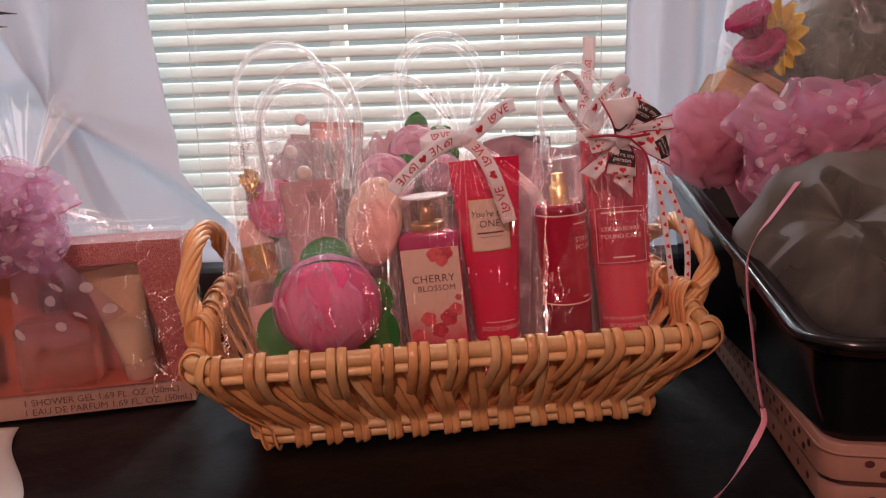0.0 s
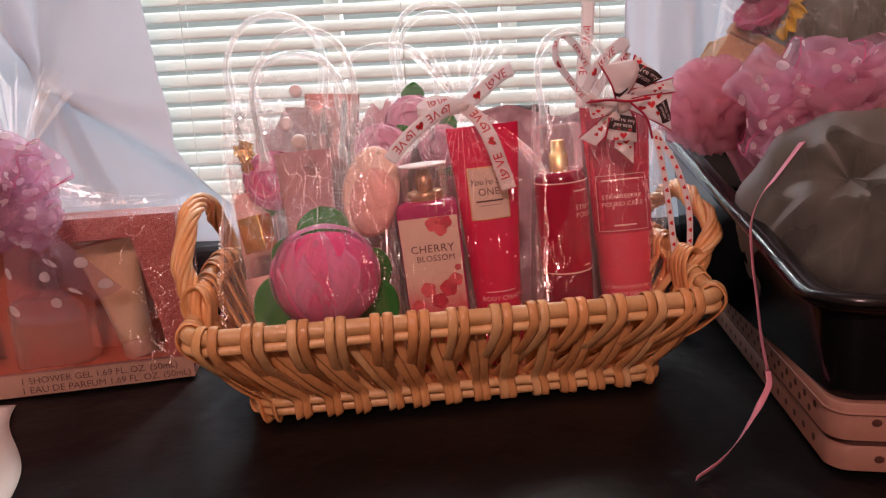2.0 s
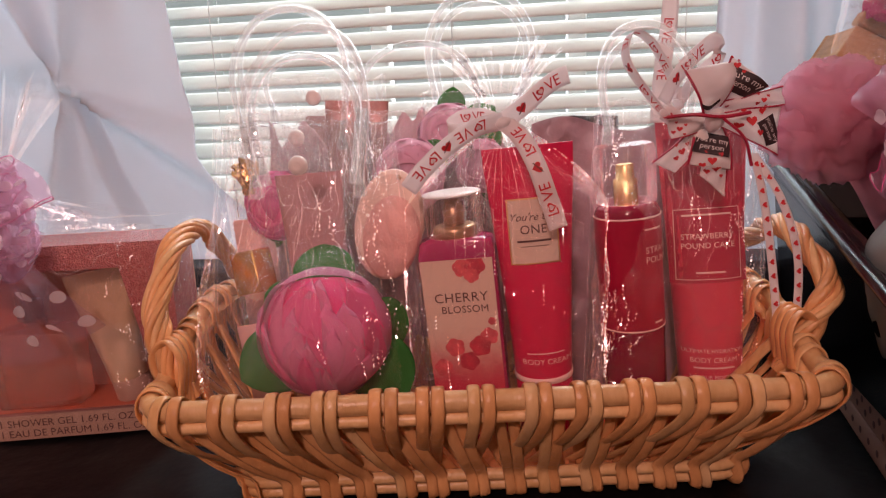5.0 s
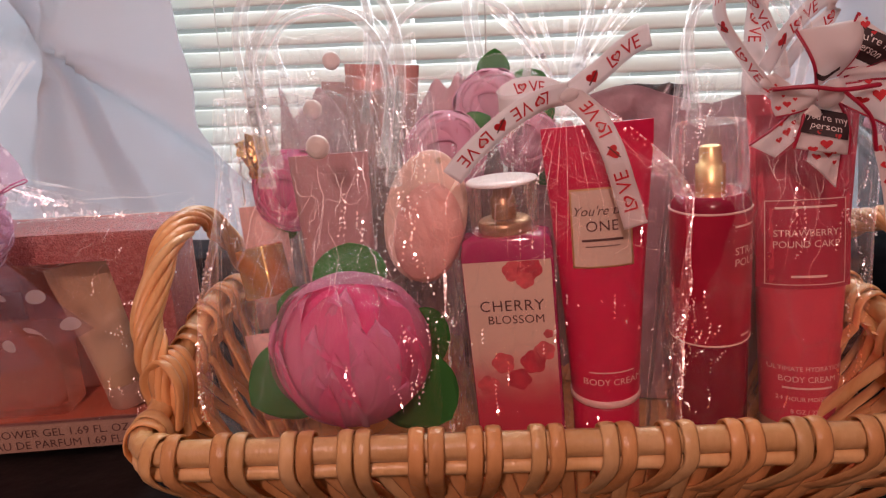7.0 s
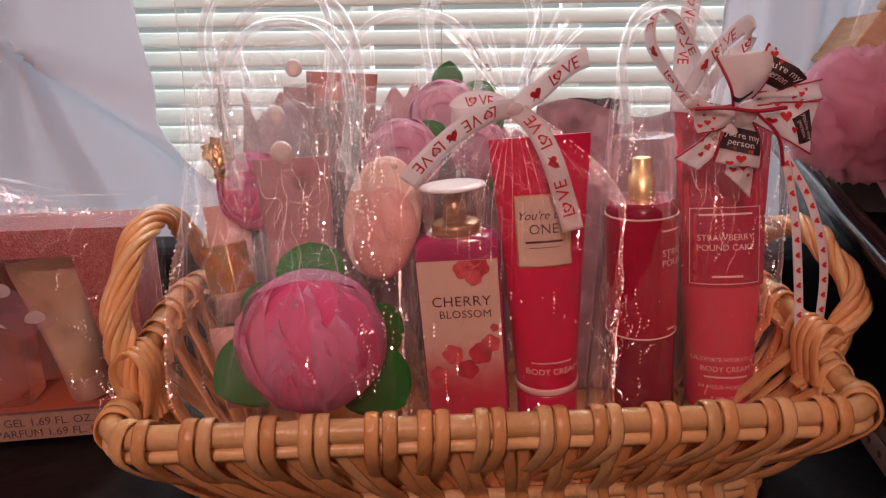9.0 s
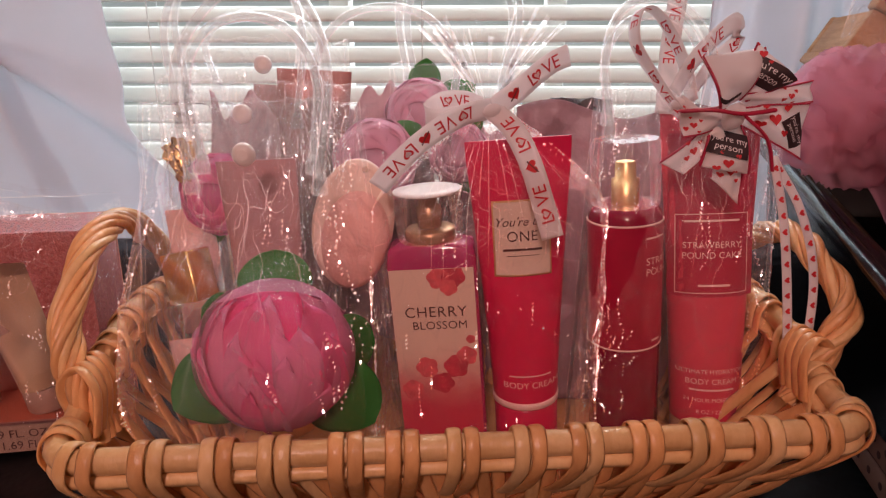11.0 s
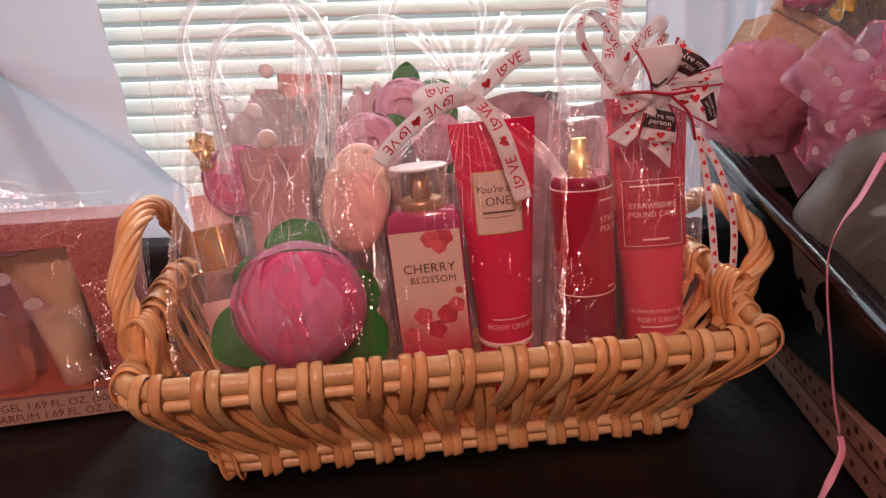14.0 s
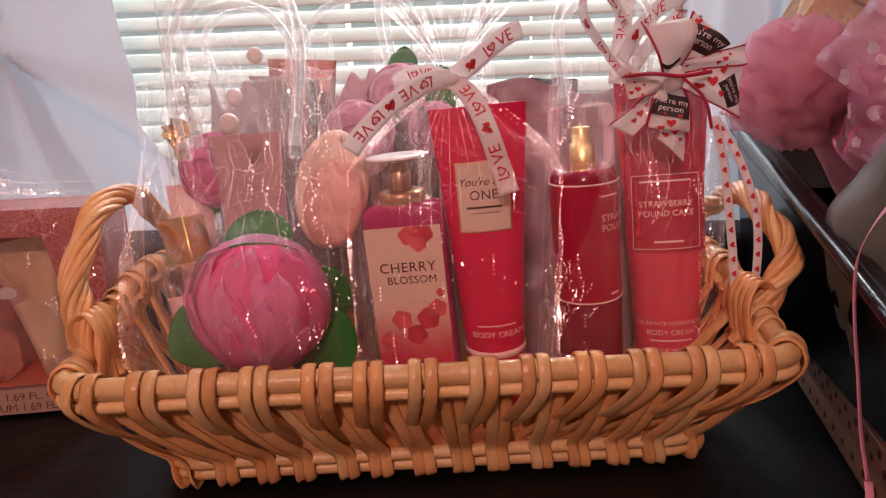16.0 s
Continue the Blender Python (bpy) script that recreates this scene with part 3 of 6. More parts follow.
M["gold"] = mat("gold_metal", (0.86, 0.57, 0.27), 0.34, metal=1.0, var=0.06, scale=30)
M["bright_gold"] = mat("polished_gold", (0.80, 0.49, 0.17), 0.20, metal=1.0, var=0.08, scale=30, bump=0.08, bscale=60)
M["old_gold"] = mat("brushed_gold", (0.46, 0.31, 0.19), 0.34, metal=0.8, var=0.12, scale=30, bump=0.3, bscale=90)
M["gold_foil"] = mat("gold_foil", (0.72, 0.44, 0.17), 0.22, metal=1.0, bump=1.0, bscale=120)
M["rose_gold"] = mat("rose_gold", (0.42, 0.20, 0.18), 0.34, metal=0.75, var=0.06, scale=30)
M["tan_cap"] = mat("tan_cap", (0.55, 0.33, 0.20), 0.35, var=0.1, scale=30)
M["ink"] = mat("dark_print", (0.10, 0.035, 0.03), 0.6)
M["pale_print"] = mat("pale_print", (0.90, 0.62, 0.56), 0.5)
M["red_print"] = mat("red_print", (0.62, 0.02, 0.03), 0.6)
M["black_print"] = mat("black_print", (0.035, 0.015, 0.018), 0.6)
M["white_print"] = mat("white_print", (0.85, 0.8, 0.78), 0.6)
M["white_plastic"] = mat("white_plastic", (0.84, 0.76, 0.72), 0.35, var=0.03, scale=40)
M["petal"] = cloth("pink_tulle", (0.95, 0.28, 0.56), 0.50, 0.5, 1500, var=0.14)
M["petal_deep"] = cloth("deep_pink_tulle", (0.92, 0.22, 0.46), 0.5, 0.5, 1500, var=0.12)
M["petal_lilac"] = cloth("lilac_tulle", (0.90, 0.55, 0.69), 0.45, 0.4, 1500, var=0.1)
M["tulle"] = cloth("sheer_pink_tulle", (0.92, 0.19, 0.41), 0.30, 0.3, 1500, alpha=0.30, var=0.16)
M["tulle_pale"] = cloth("sheer_pale_tulle", (0.93, 0.42, 0.64), 0.35, 0.3, 1500, alpha=0.52, var=0.10)
M["tulle_mid"] = cloth("rose_tulle", (0.92, 0.34, 0.56), 0.35, 0.3, 1500, alpha=0.40, var=0.14)
M["tulle_deep"] = cloth("deep_rose_tulle", (0.86, 0.09, 0.28), 0.2, 0.3, 1500, var=0.14)
M["leaf"] = cloth("green_felt", (0.055, 0.24, 0.05), 0.25, 0.5, 1200, var=0.12)
M["peach"] = mat("peach_pad", (0.76, 0.41, 0.36), 0.6, var=0.08, scale=25, bump=0.4, bscale=500, sss=0.05)
M["peach_pale"] = mat("pale_wood_pad", (0.80, 0.56, 0.46), 0.5, var=0.1, scale=25)
M["mauve"] = mat("mauve_tube", (0.48, 0.25, 0.26), 0.35, var=0.06, scale=20)
M["glass_clear"] = clear("clear_glass", (0.985, 0.975, 0.975), 0.01, 0.03, 0.0)
M["overcap"] = clear("clear_overcap", (0.93, 0.88, 0.86), 0.05, 0.05, 0.55, 60.0, haze=0.03, hazecol=(0.9, 0.8, 0.7))
# haze and crease whiten these films for window glare and streaks of light
M["film"] = clear("cellophane", (1.0, 1.0, 1.0), 0.01, 0.07, 1.0, 60.0, haze=0.02, hazecol=(1.0, 0.98, 0.98), crease=0.06)
M["frill"] = clear("cellophane_frill", (1.0, 1.0, 1.0), 0.035, 0.08, 1.0, 70.0, haze=0.08, hazecol=(1.0, 0.98, 0.98), crease=0.15)
M["pvc"] = clear("clear_pvc", (1.0, 1.0, 1.0), 0.02, 0.07, 1.0, 48.0, haze=0.05, hazecol=(1.0, 0.98, 0.98), crease=0.10)
M["fan"] = clear("cellophane_fan", (1.0, 1.0, 1.0), 0.015, 0.10, 1.0, 70.0, haze=0.025, hazecol=(1.0, 0.98, 0.98), crease=0.05)
M["seam"] = clear("welded_seam", (1.0, 1.0, 1.0), 0.03, 0.2, 0.9, 420.0, haze=0.05, hazecol=(1.0, 1.0, 1.0))
M["tubing"] = clear("clear_tubing", (0.93, 0.93, 0.93), 0.05, 0.06, 0.05, 60.0, haze=0.20, hazecol=(0.95, 0.94, 0.92))
M["ribbon"] = cloth("ribbon_white", (0.93, 0.87, 0.86), 0.40, 0.3, 1600, var=0.03, rough=0.5)
M["ribbon_pink"] = mat("pink_curling_ribbon", (0.80, 0.32, 0.42), 0.38, var=0.08, scale=40)
M["black_foil"] = mat("black_foil", (0.22, 0.20, 0.21), 0.25, metal=0.75, bump=0.8, bscale=80)
M["mauve_foil"] = mat("mauve_pouch", (0.36, 0.22, 0.25), 0.4, var=0.2, scale=30, bump=0.5, bscale=120)
M["tissue"] = cloth("pink_tissue", (0.60, 0.36, 0.38), 0.35, 0.6, 200, var=0.25)


M["blossom"] = mat("blossom_print", (0.66, 0.10, 0.12), 0.5, var=0.25, scale=160)
M["blossom_deep"] = mat("deep_blossom_print", (0.52, 0.04, 0.07), 0.5, var=0.3, scale=160)


def printed_fade(name, low, high, z0, z1):
    """A label whose printed ground runs from one colour at its foot to another higher up."""
    m = mat(name, high, 0.42, var=0.05, scale=60)
    n, l = m.node_tree.nodes, m.node_tree.links
    tc, sep, mr, mix, wave = n.new("ShaderNodeTexCoord"), n.new("ShaderNodeSeparateXYZ"), n.new("ShaderNodeMapRange"), n.new("ShaderNodeMix"), n.new("ShaderNodeTexNoise")
    mr.interpolation_type = "SMOOTHSTEP"
    mr.inputs["From Min"].default_value, mr.inputs["From Max"].default_value = z0, z1
    wave.inputs["Scale"].default_value = 70
    off = n.new("ShaderNodeMath")
    off.operation, off.inputs[1].default_value = "MULTIPLY_ADD", 0.020
    mix.data_type = "RGBA"
    mix.inputs["A"].default_value, mix.inputs["B"].default_value = (*low, 1), (*high, 1)
    l.new(tc.outputs["Object"], sep.inputs[0]), l.new(tc.outputs["Object"], wave.inputs["Vector"])
    l.new(wave.outputs[0], off.inputs[0]), l.new(sep.outputs["Z"], off.inputs[2])
    l.new(off.outputs[0], mr.inputs[0]), l.new(mr.outputs[0], mix.inputs["Factor"])
    l.new(mix.outputs["Result"], n["Principled BSDF"].inputs["Base Color"])
    return m


M["cherry_print"] = printed_fade("cherry_label", (0.58, 0.045, 0.085), (0.74, 0.54, 0.43), 0.052, 0.100)


# ---- small builders ----
def rounded(hx, hy, r, z, n=8, dx=0.0, dy=0.0):
    """A ring of points: a rectangle with round corners."""
    out = []
    for cx, cy, a0 in ((hx - r, hy - r, 0), (-hx + r, hy - r, 90), (-hx + r, -hy + r, 180), (hx - r, -hy + r, 270)):
        for k in range(n + 1):
            a = radians(a0 + 90 * k / n)
            out.append((cx + r * math.cos(a) + dx, cy + r * math.sin(a) + dy, z))
    return out


def tube_ring(r, hx, hy, z, k, n=40):
    """A section between a circle (k=0) and a flat crimp (k=1)."""
    out = []
    for i in range(n):
        a = 2 * math.pi * i / n
        x0, y0 = r * math.cos(a), r * math.sin(a)
        x1, y1 = hx * math.copysign(abs(math.cos(a)) ** 0.55, math.cos(a)), hy * math.sin(a)
        out.append((x0 + (x1 - x0) * k, y0 + (y1 - y0) * k, z))
    return out


def squeeze_tube(t, r, hx, h, cap_h, body, cap, band=None):
    """A cream tube that stands on its cap: round below, crimped flat on top."""
    part("cap", lathe([(r * 0.93, 0.0), (r * 0.98, 0.002), (r * 0.99, cap_h - 0.001), (r * 0.94, cap_h)], 36), cap, t, "round screw cap")
    rings, n = [], 16
    for i in range(n + 1):
        u = i / n
        k = u ** 1.25
        rings.append(tube_ring(r, hx, 0.0016, cap_h + 0.0004 + u * (h - cap_h - 0.012), k))
    b = part("body", loft(rings), body, t)
    crimp = loft([tube_ring(r, hx, 0.0014, h - 0.0120, 1.0), tube_ring(r, hx + 0.0003, 0.0011, h, 1.0)])
    part("crimp", crimp, body, t)
    if band:
        part("band", lathe([(r + 0.0002, cap_h + 0.001), (r + 0.0007, cap_h + 0.0014), (r + 0.0007, cap_h + 0.0050), (r + 0.0002, cap_h + 0.0054)], 36), band, t)
    def front(z, x=0.0):
        u = max(0.0, min(1.0, (z - cap_h) / (h - cap_h - 0.012)))
        k = u ** 1.25
        hx_ = r + (hx - r) * k
        hy_ = r + (0.0016 - r) * k
        return -hy_ * math.sqrt(max(0.05, 1 - min(0.95, abs(x) / hx_) ** 2.2)) - 0.0006
    return front


def patch(fn, x0, x1, z0, z1, lift=0.0, nx=10, nz_=10):
    """A printed label laid on a front given by fn(z, x)."""
    def f(u, v):
        x, z = x0 + (x1 - x0) * u, z0 + (z1 - z0) * v
        return (x, fn(z, x) - lift, z)
    return sheet(f, nx, nz_)


def letters(body, size, fn, x, z, lift, material, parent, **kw):
    bm = text_mesh(body, size, **kw)
    for v in bm.verts:
        px, pz = v.co.x + x, v.co.z + z
        v.co = (px, fn(pz, px) - lift, pz)
    return part("lettering", bm, material, parent)


def bars(rows, fn, lift, material, parent):
    """Unreadable print: plain bars (x0, x1, z, height)."""
    for x0, x1, z, hgt in rows:
        part("print_bar", patch(fn, x0, x1, z, z + hgt, lift, 6, 1), material, parent)


def heart(size, n=20):
    pts = []
    for i in range(n):
        a = 2 * math.pi * i / n
        pts.append((16 * math.sin(a) ** 3 / 34 * size, (13 * math.cos(a) - 5 * math.cos(2 * a) - 2 * math.cos(3 * a) - math.cos(4 * a)) / 34 * size))
    return pts


class Strip:
    """A ribbon along points, with a width direction; prints lie on it by length and height."""
    def __init__(self, pts, across, width, n=40, twist=0.0):
        self.p = curve_points(pts, n)
        self.across, self.w, self.twist = Vector(across).normalized(), width, twist
        self.s = [0.0]
        for a, b in zip(self.p, self.p[1:]):
            self.s.append(self.s[-1] + (b - a).length)

    def frame_at(self, s):
        s = max(0.0, min(self.s[-1] - 1e-7, s))
        i = int(np.searchsorted(self.s, s, side="right")) - 1
        u = (s - self.s[i]) / max(1e-9, self.s[i + 1] - self.s[i])
        pos = self.p[i].lerp(self.p[i + 1], u)
        d = (self.p[i + 1] - self.p[i]).normalized()
        ac = Matrix.Rotation(self.twist * s / self.s[-1], 3, d) @ self.across
        ac = (ac - d * ac.dot(d)).normalized()
        return pos, d, ac, d.cross(ac)

    def at(self, s, h, lift=0.0):
        pos, d, ac, nn = self.frame_at(s)
        return pos + ac * h + nn * lift

    def mesh(self, n=40, thick=0.0003):
        L = self.s[-1]
        return sheet(lambda u, v: self.at(u * L, (v - 0.5) * self.w), n, 4, thick=thick)

    def face(self, s):
        return -1 if self.frame_at(s)[3].y > 0 else 1

    def word(self, body, size, s, h=0.0, flip=1, lift=0.0006, turn=0.0):
        bm = text_mesh(body, size)
        k = self.face(s)
        c, sn = math.cos(turn), math.sin(turn)
        for v in bm.verts:
            x, z = v.co.x, v.co.z - size * 0.35
            x, z = x * c - z * sn, x * sn + z * c
            v.co = self.at(s + flip * x * k, h + flip * z, lift * k)
        return bm

    def blob(self, outline, s, h=0.0, flip=1, lift=0.0006):
        bm, k = bmesh.new(), self.face(s)
        bm.faces.new([bm.verts.new(self.at(s + flip * x * k, h + flip * z, lift * k)) for x, z in outline])
        return bm


M["fold_line"] = clear("film_fold", (1.0, 1.0, 1.0), 0.08, 0.12, 0.3, 300.0, haze=0.07, hazecol=(1.0, 0.99, 0.99))
# near-mirror for the loose facets added as the films' glints
M["glint_facet"] = clear("film_glints", (1.0, 1.0, 1.0), 0.85, 0.16, 0.0)


def creases(fn, count, seed, parent, centres=((0.5, 1.0),), spread=0.9, most=0.5, thick=0.00034, top=0.70):
    """Folds of a film on the surface fn(u, v): fine ridges, whitened as streaks of light, that run down from its
    gathered top, and added strings of tiny mirror facets for its glints, most of them near its sides.
    """
    rnd = random.Random(seed)
    bm = bmesh.new()
    for k in range(count * 2):
        cu, cv = rnd.choice(centres)
        a = radians(-90) + rnd.uniform(-spread, spread) * 0.8
        d0 = rnd.uniform(0.03, 1.0 - top)
        u, v = cu + d0 * math.cos(a) + rnd.gauss(0, 0.08), cv + d0 * math.sin(a)
        ln, bend, th = rnd.uniform(0.04, most * 0.4), rnd.uniform(-0.5, 0.5), thick * rnd.uniform(0.5, 1.2)
        pts, rad = [], []
        for i in range(11):
            q = i / 10
            aa = a + bend * q + 0.15 * math.sin(q * 7 + k)
            uu, vv = u + math.cos(aa) * ln * q, v + math.sin(aa) * ln * q
            if not (0.02 < uu < 0.98 and 0.02 < vv < 0.985):
                break
            pts.append(Vector(fn(uu, vv)))
            rad.append(max(0.00010, th * math.sin(math.pi * (0.10 + 0.80 * q))))
        if len(pts) > 3:
            sweep(pts, rad, 6, bm=bm)
    tagged(part("film_folds", bm, M["fold_line"], parent), kind="stuff")
    bm = bmesh.new()
    for k in range(int(count * 2.4)):
        side = rnd.choice((0.06, 0.10, 0.15, 0.5, 0.85, 0.90, 0.94))
        u, v = rnd.gauss(side, 0.04 if side != 0.5 else 0.2), rnd.uniform(0.08, 0.92)
        a = rnd.gauss(1.57, 0.45)
        for i in range(rnd.randint(4, 11)):
            u += 0.011 * math.cos(a) + rnd.gauss(0, 0.004)
            v += 0.011 * math.sin(a) + rnd.gauss(0, 0.003)
            if not (0.02 < u < 0.98 and 0.02 < v < 0.985):
                break
            # turned about halfway between viewer and bulb, so that some facets flash
            nrm = Vector((rnd.gauss(0, 0.22), -0.89, 0.46 + rnd.gauss(0, 0.22))).normalized()
            e1 = nrm.cross(Vector((rnd.uniform(-1, 1), 0.2, 1))).normalized()
            e2 = nrm.cross(e1)
            c = Vector(fn(u, v)) - Vector((0, 0.0008, 0))
            w, h = rnd.uniform(0.0003, 0.0008), rnd.uniform(0.0005, 0.0012)
            bm.faces.new([bm.verts.new(c + e1 * (w * x) + e2 * (h * z)) for x, z in ((-1, -0.6), (0.3, -1), (1, 0.4), (-0.2, 1))])
    tagged(part("film_glints", bm, M["glint_facet"], parent), kind="stuff")


def clear_bag(label, x, y, rz, w0, w1, front, back, h, handles, snap_z, seed, z0=0.767):
    """A clear soft plastic bag, welded at its sides, with tube handles and a snap; front, back: its depth from base to top."""
    t = thing("gift_bag", label, "gift bag", pose(x, y, z0, 0, 0, rz), group="clear gift bags")
    nr, nx = 44, 34
    def crease(px, side, z):
        a = nz(px * 1.7 + seed, side * 3.1, z * 0.75, 17)
        c = nz(px * 1.9, side * 2.3 + seed, z * 0.8, 48)
        return 0.010 * (0.25 - abs(a)) + 0.0045 * (0.25 - abs(c))
    def skin(side, prof):
        def f(u, v):
            e = 2 * u - 1
            hw = (w0 + (w1 - w0) * v) / 2
            d = float(np.interp(v, [i / (len(prof) - 1) for i in range(len(prof))], prof))
            px, z = e * hw, v * h
            w = crease(px, side, z) * (1 - abs(e) ** 8)
            return (px + 0.0016 * nz(e, z, seed, 40), side * (0.0008 + d * (1 - abs(e) ** 5.0) + w * (0.35 + 0.65 * v)), z + 0.009 * nz(e * 2, side, seed, 2) * v * v)
        return f
    part("front_sheet", sheet(skin(-1, front), nx, nr), M["pvc"], t)
    part("back_sheet", sheet(skin(1, back), nx, nr), M["pvc"], t)
    for sx in (-1, 1):
        pts = [(sx * (w0 + (w1 - w0) * v) / 2 + 0.0016 * nz(sx, v * h, seed, 40), 0, v * h) for v in [k / 16 for k in range(17)]]
        part("seam", sweep(pts, 0.0017, 6, flat=0.25, up=(0, 1, 0)), M["seam"], t)
    fy, by = skin(-1, front), skin(1, back)
    part("hem", sweep([fy(i / 12, 1.0) for i in range(13)], 0.0006, 5), M["seam"], t)
    part("hem", sweep([by(i / 12, 1.0) for i in range(13)], 0.0006, 5), M["seam"], t)
    creases(fy, 30, seed, t, ((0.22, 1.0), (0.78, 1.0), (0.5, 0.9)))
    creases(by, 8, seed + 50, t, ((0.22, 1.0), (0.78, 1.0)))
    depth_at = lambda v: float(np.interp(v, [i / (len(front) - 1) for i in range(len(front))], front))
    if snap_z:
        s = lathe([(0.0062, 0.0), (0.0066, 0.0012), (0.0052, 0.0034), (0.0028, 0.0042)], 20)
        part("snap", moved(s, pose(0.004, -depth_at(snap_z / h) - 0.003, snap_z, 90, 0, 0)), M["white_plastic"], t, "round white plastic snap")
    inv = t.matrix_world.inverted()
    for path in handles:
        pts = curve_points([inv @ Vector(p) for p in path], 40)
        part("tube_handle", sweep(pts, 0.0029, 10), M["tubing"], t, "clear plastic tube handle")
        for p in (pts[0], pts[-1]):
            part("grommet", moved(lathe([(0.0045, 0), (0.0048, 0.003), (0.0036, 0.011)], 14), Matrix.Translation(p - Vector((0, 0, 0.008)))), M["tubing"], t)
    return t


def loop_path(x0, x1, ztop, z0, y, lean=0.0):
    w = (x1 - x0) / 2
    xm = (x0 + x1) / 2
    return [(x0 + w * 0.12, y - 0.3 * lean, z0), (x0 - w * 0.02, y, z0 + (ztop - z0) * 0.55), (x0 + w * 0.35, y + lean, ztop - (ztop - z0) * 0.1), (xm, y + lean, ztop), (x1 - w * 0.35, y + lean, ztop - (ztop - z0) * 0.1), (x1 + w * 0.02, y, z0 + (ztop - z0) * 0.55), (x1 - w * 0.12, y - 0.3 * lean, z0)]


def rose(name, label, m, R, mats, layers=6, leaves=(), category="bath sponge"):
    """A tulle rose: a soft bud of overlapping petals that faces -y."""
    t = thing(name, label, category, m)
    lips = (74, 58, 44, 30, 18, 9)
    for L in range(layers):
        rr = R * (1 - 0.012 * L)
        count = 3
        for k in range(count):
            a0 = 2 * math.pi * k / count + L * 0.9 + 0.5 * nz(L, k, R * 90, 1.7)
            span = 2 * math.pi / count * 0.80
            lip0 = radians(lips[L] + 9 * nz(k, L, 3, 2.1))
            def f(u, v, a0=a0, rr=rr, L=L, span=span, lip0=lip0, k=k):
                e = 2 * u - 1
                a = a0 + e * span
                lip = lip0 + radians(24) * e * e
                ph = radians(150) + (lip - radians(150)) * v
                r = rr * (1 + 0.009 * k / count + 0.006 * v ** 6)
                r *= 1 + 0.026 * math.sin(a * 7 + 2 * L + 2 * nz(k, L, 1, 1)) * math.sin(ph) + 0.030 * nz(math.cos(a) * 2, math.sin(a) * 2 + L, v * 2, 1.4)
                x, z = r * math.sin(ph) * math.cos(a), r * math.sin(ph) * math.sin(a)
                return (x * (1 - 0.05 * L), -0.80 * r * math.cos(ph), z * (1.0 + 0.05 * math.cos(a)))
            part("petal", sheet(f, 16, 14, thick=0.0004), mats[L % len(mats)] if L < layers - 2 else mats[-1], t)
    core = lathe([(0.1 * R, -0.3 * R), (0.52 * R, -0.25 * R), (0.66 * R, 0.1 * R), (0.48 * R, 0.50 * R), (0.24 * R, 0.66 * R), (0.04 * R, 0.70 * R)], 20)
    part("heart", moved(core, pose(0, 0, 0, 90, 0, 0)), mats[-1], t)
    for ang, ln, wd, lift in leaves:
        def lf(u, v, ang=ang, ln=ln, wd=wd, lift=lift):
            s = v * ln
            w = wd * max(0.0, math.sin(math.pi * min(1, 0.18 + 0.82 * v))) ** 0.75 * (2 * u - 1)
            a = radians(ang)
            r0 = R * 0.62 + s
            return (r0 * math.cos(a) - w * math.sin(a), R * 0.26 + lift * v + 0.10 * abs(w) - 0.003 * math.sin(v * 5), r0 * math.sin(a) + w * math.cos(a))
        part("leaf", sheet(lf, 8, 12, thick=0.0012), M["leaf"], t, "green felt leaf")
    return t


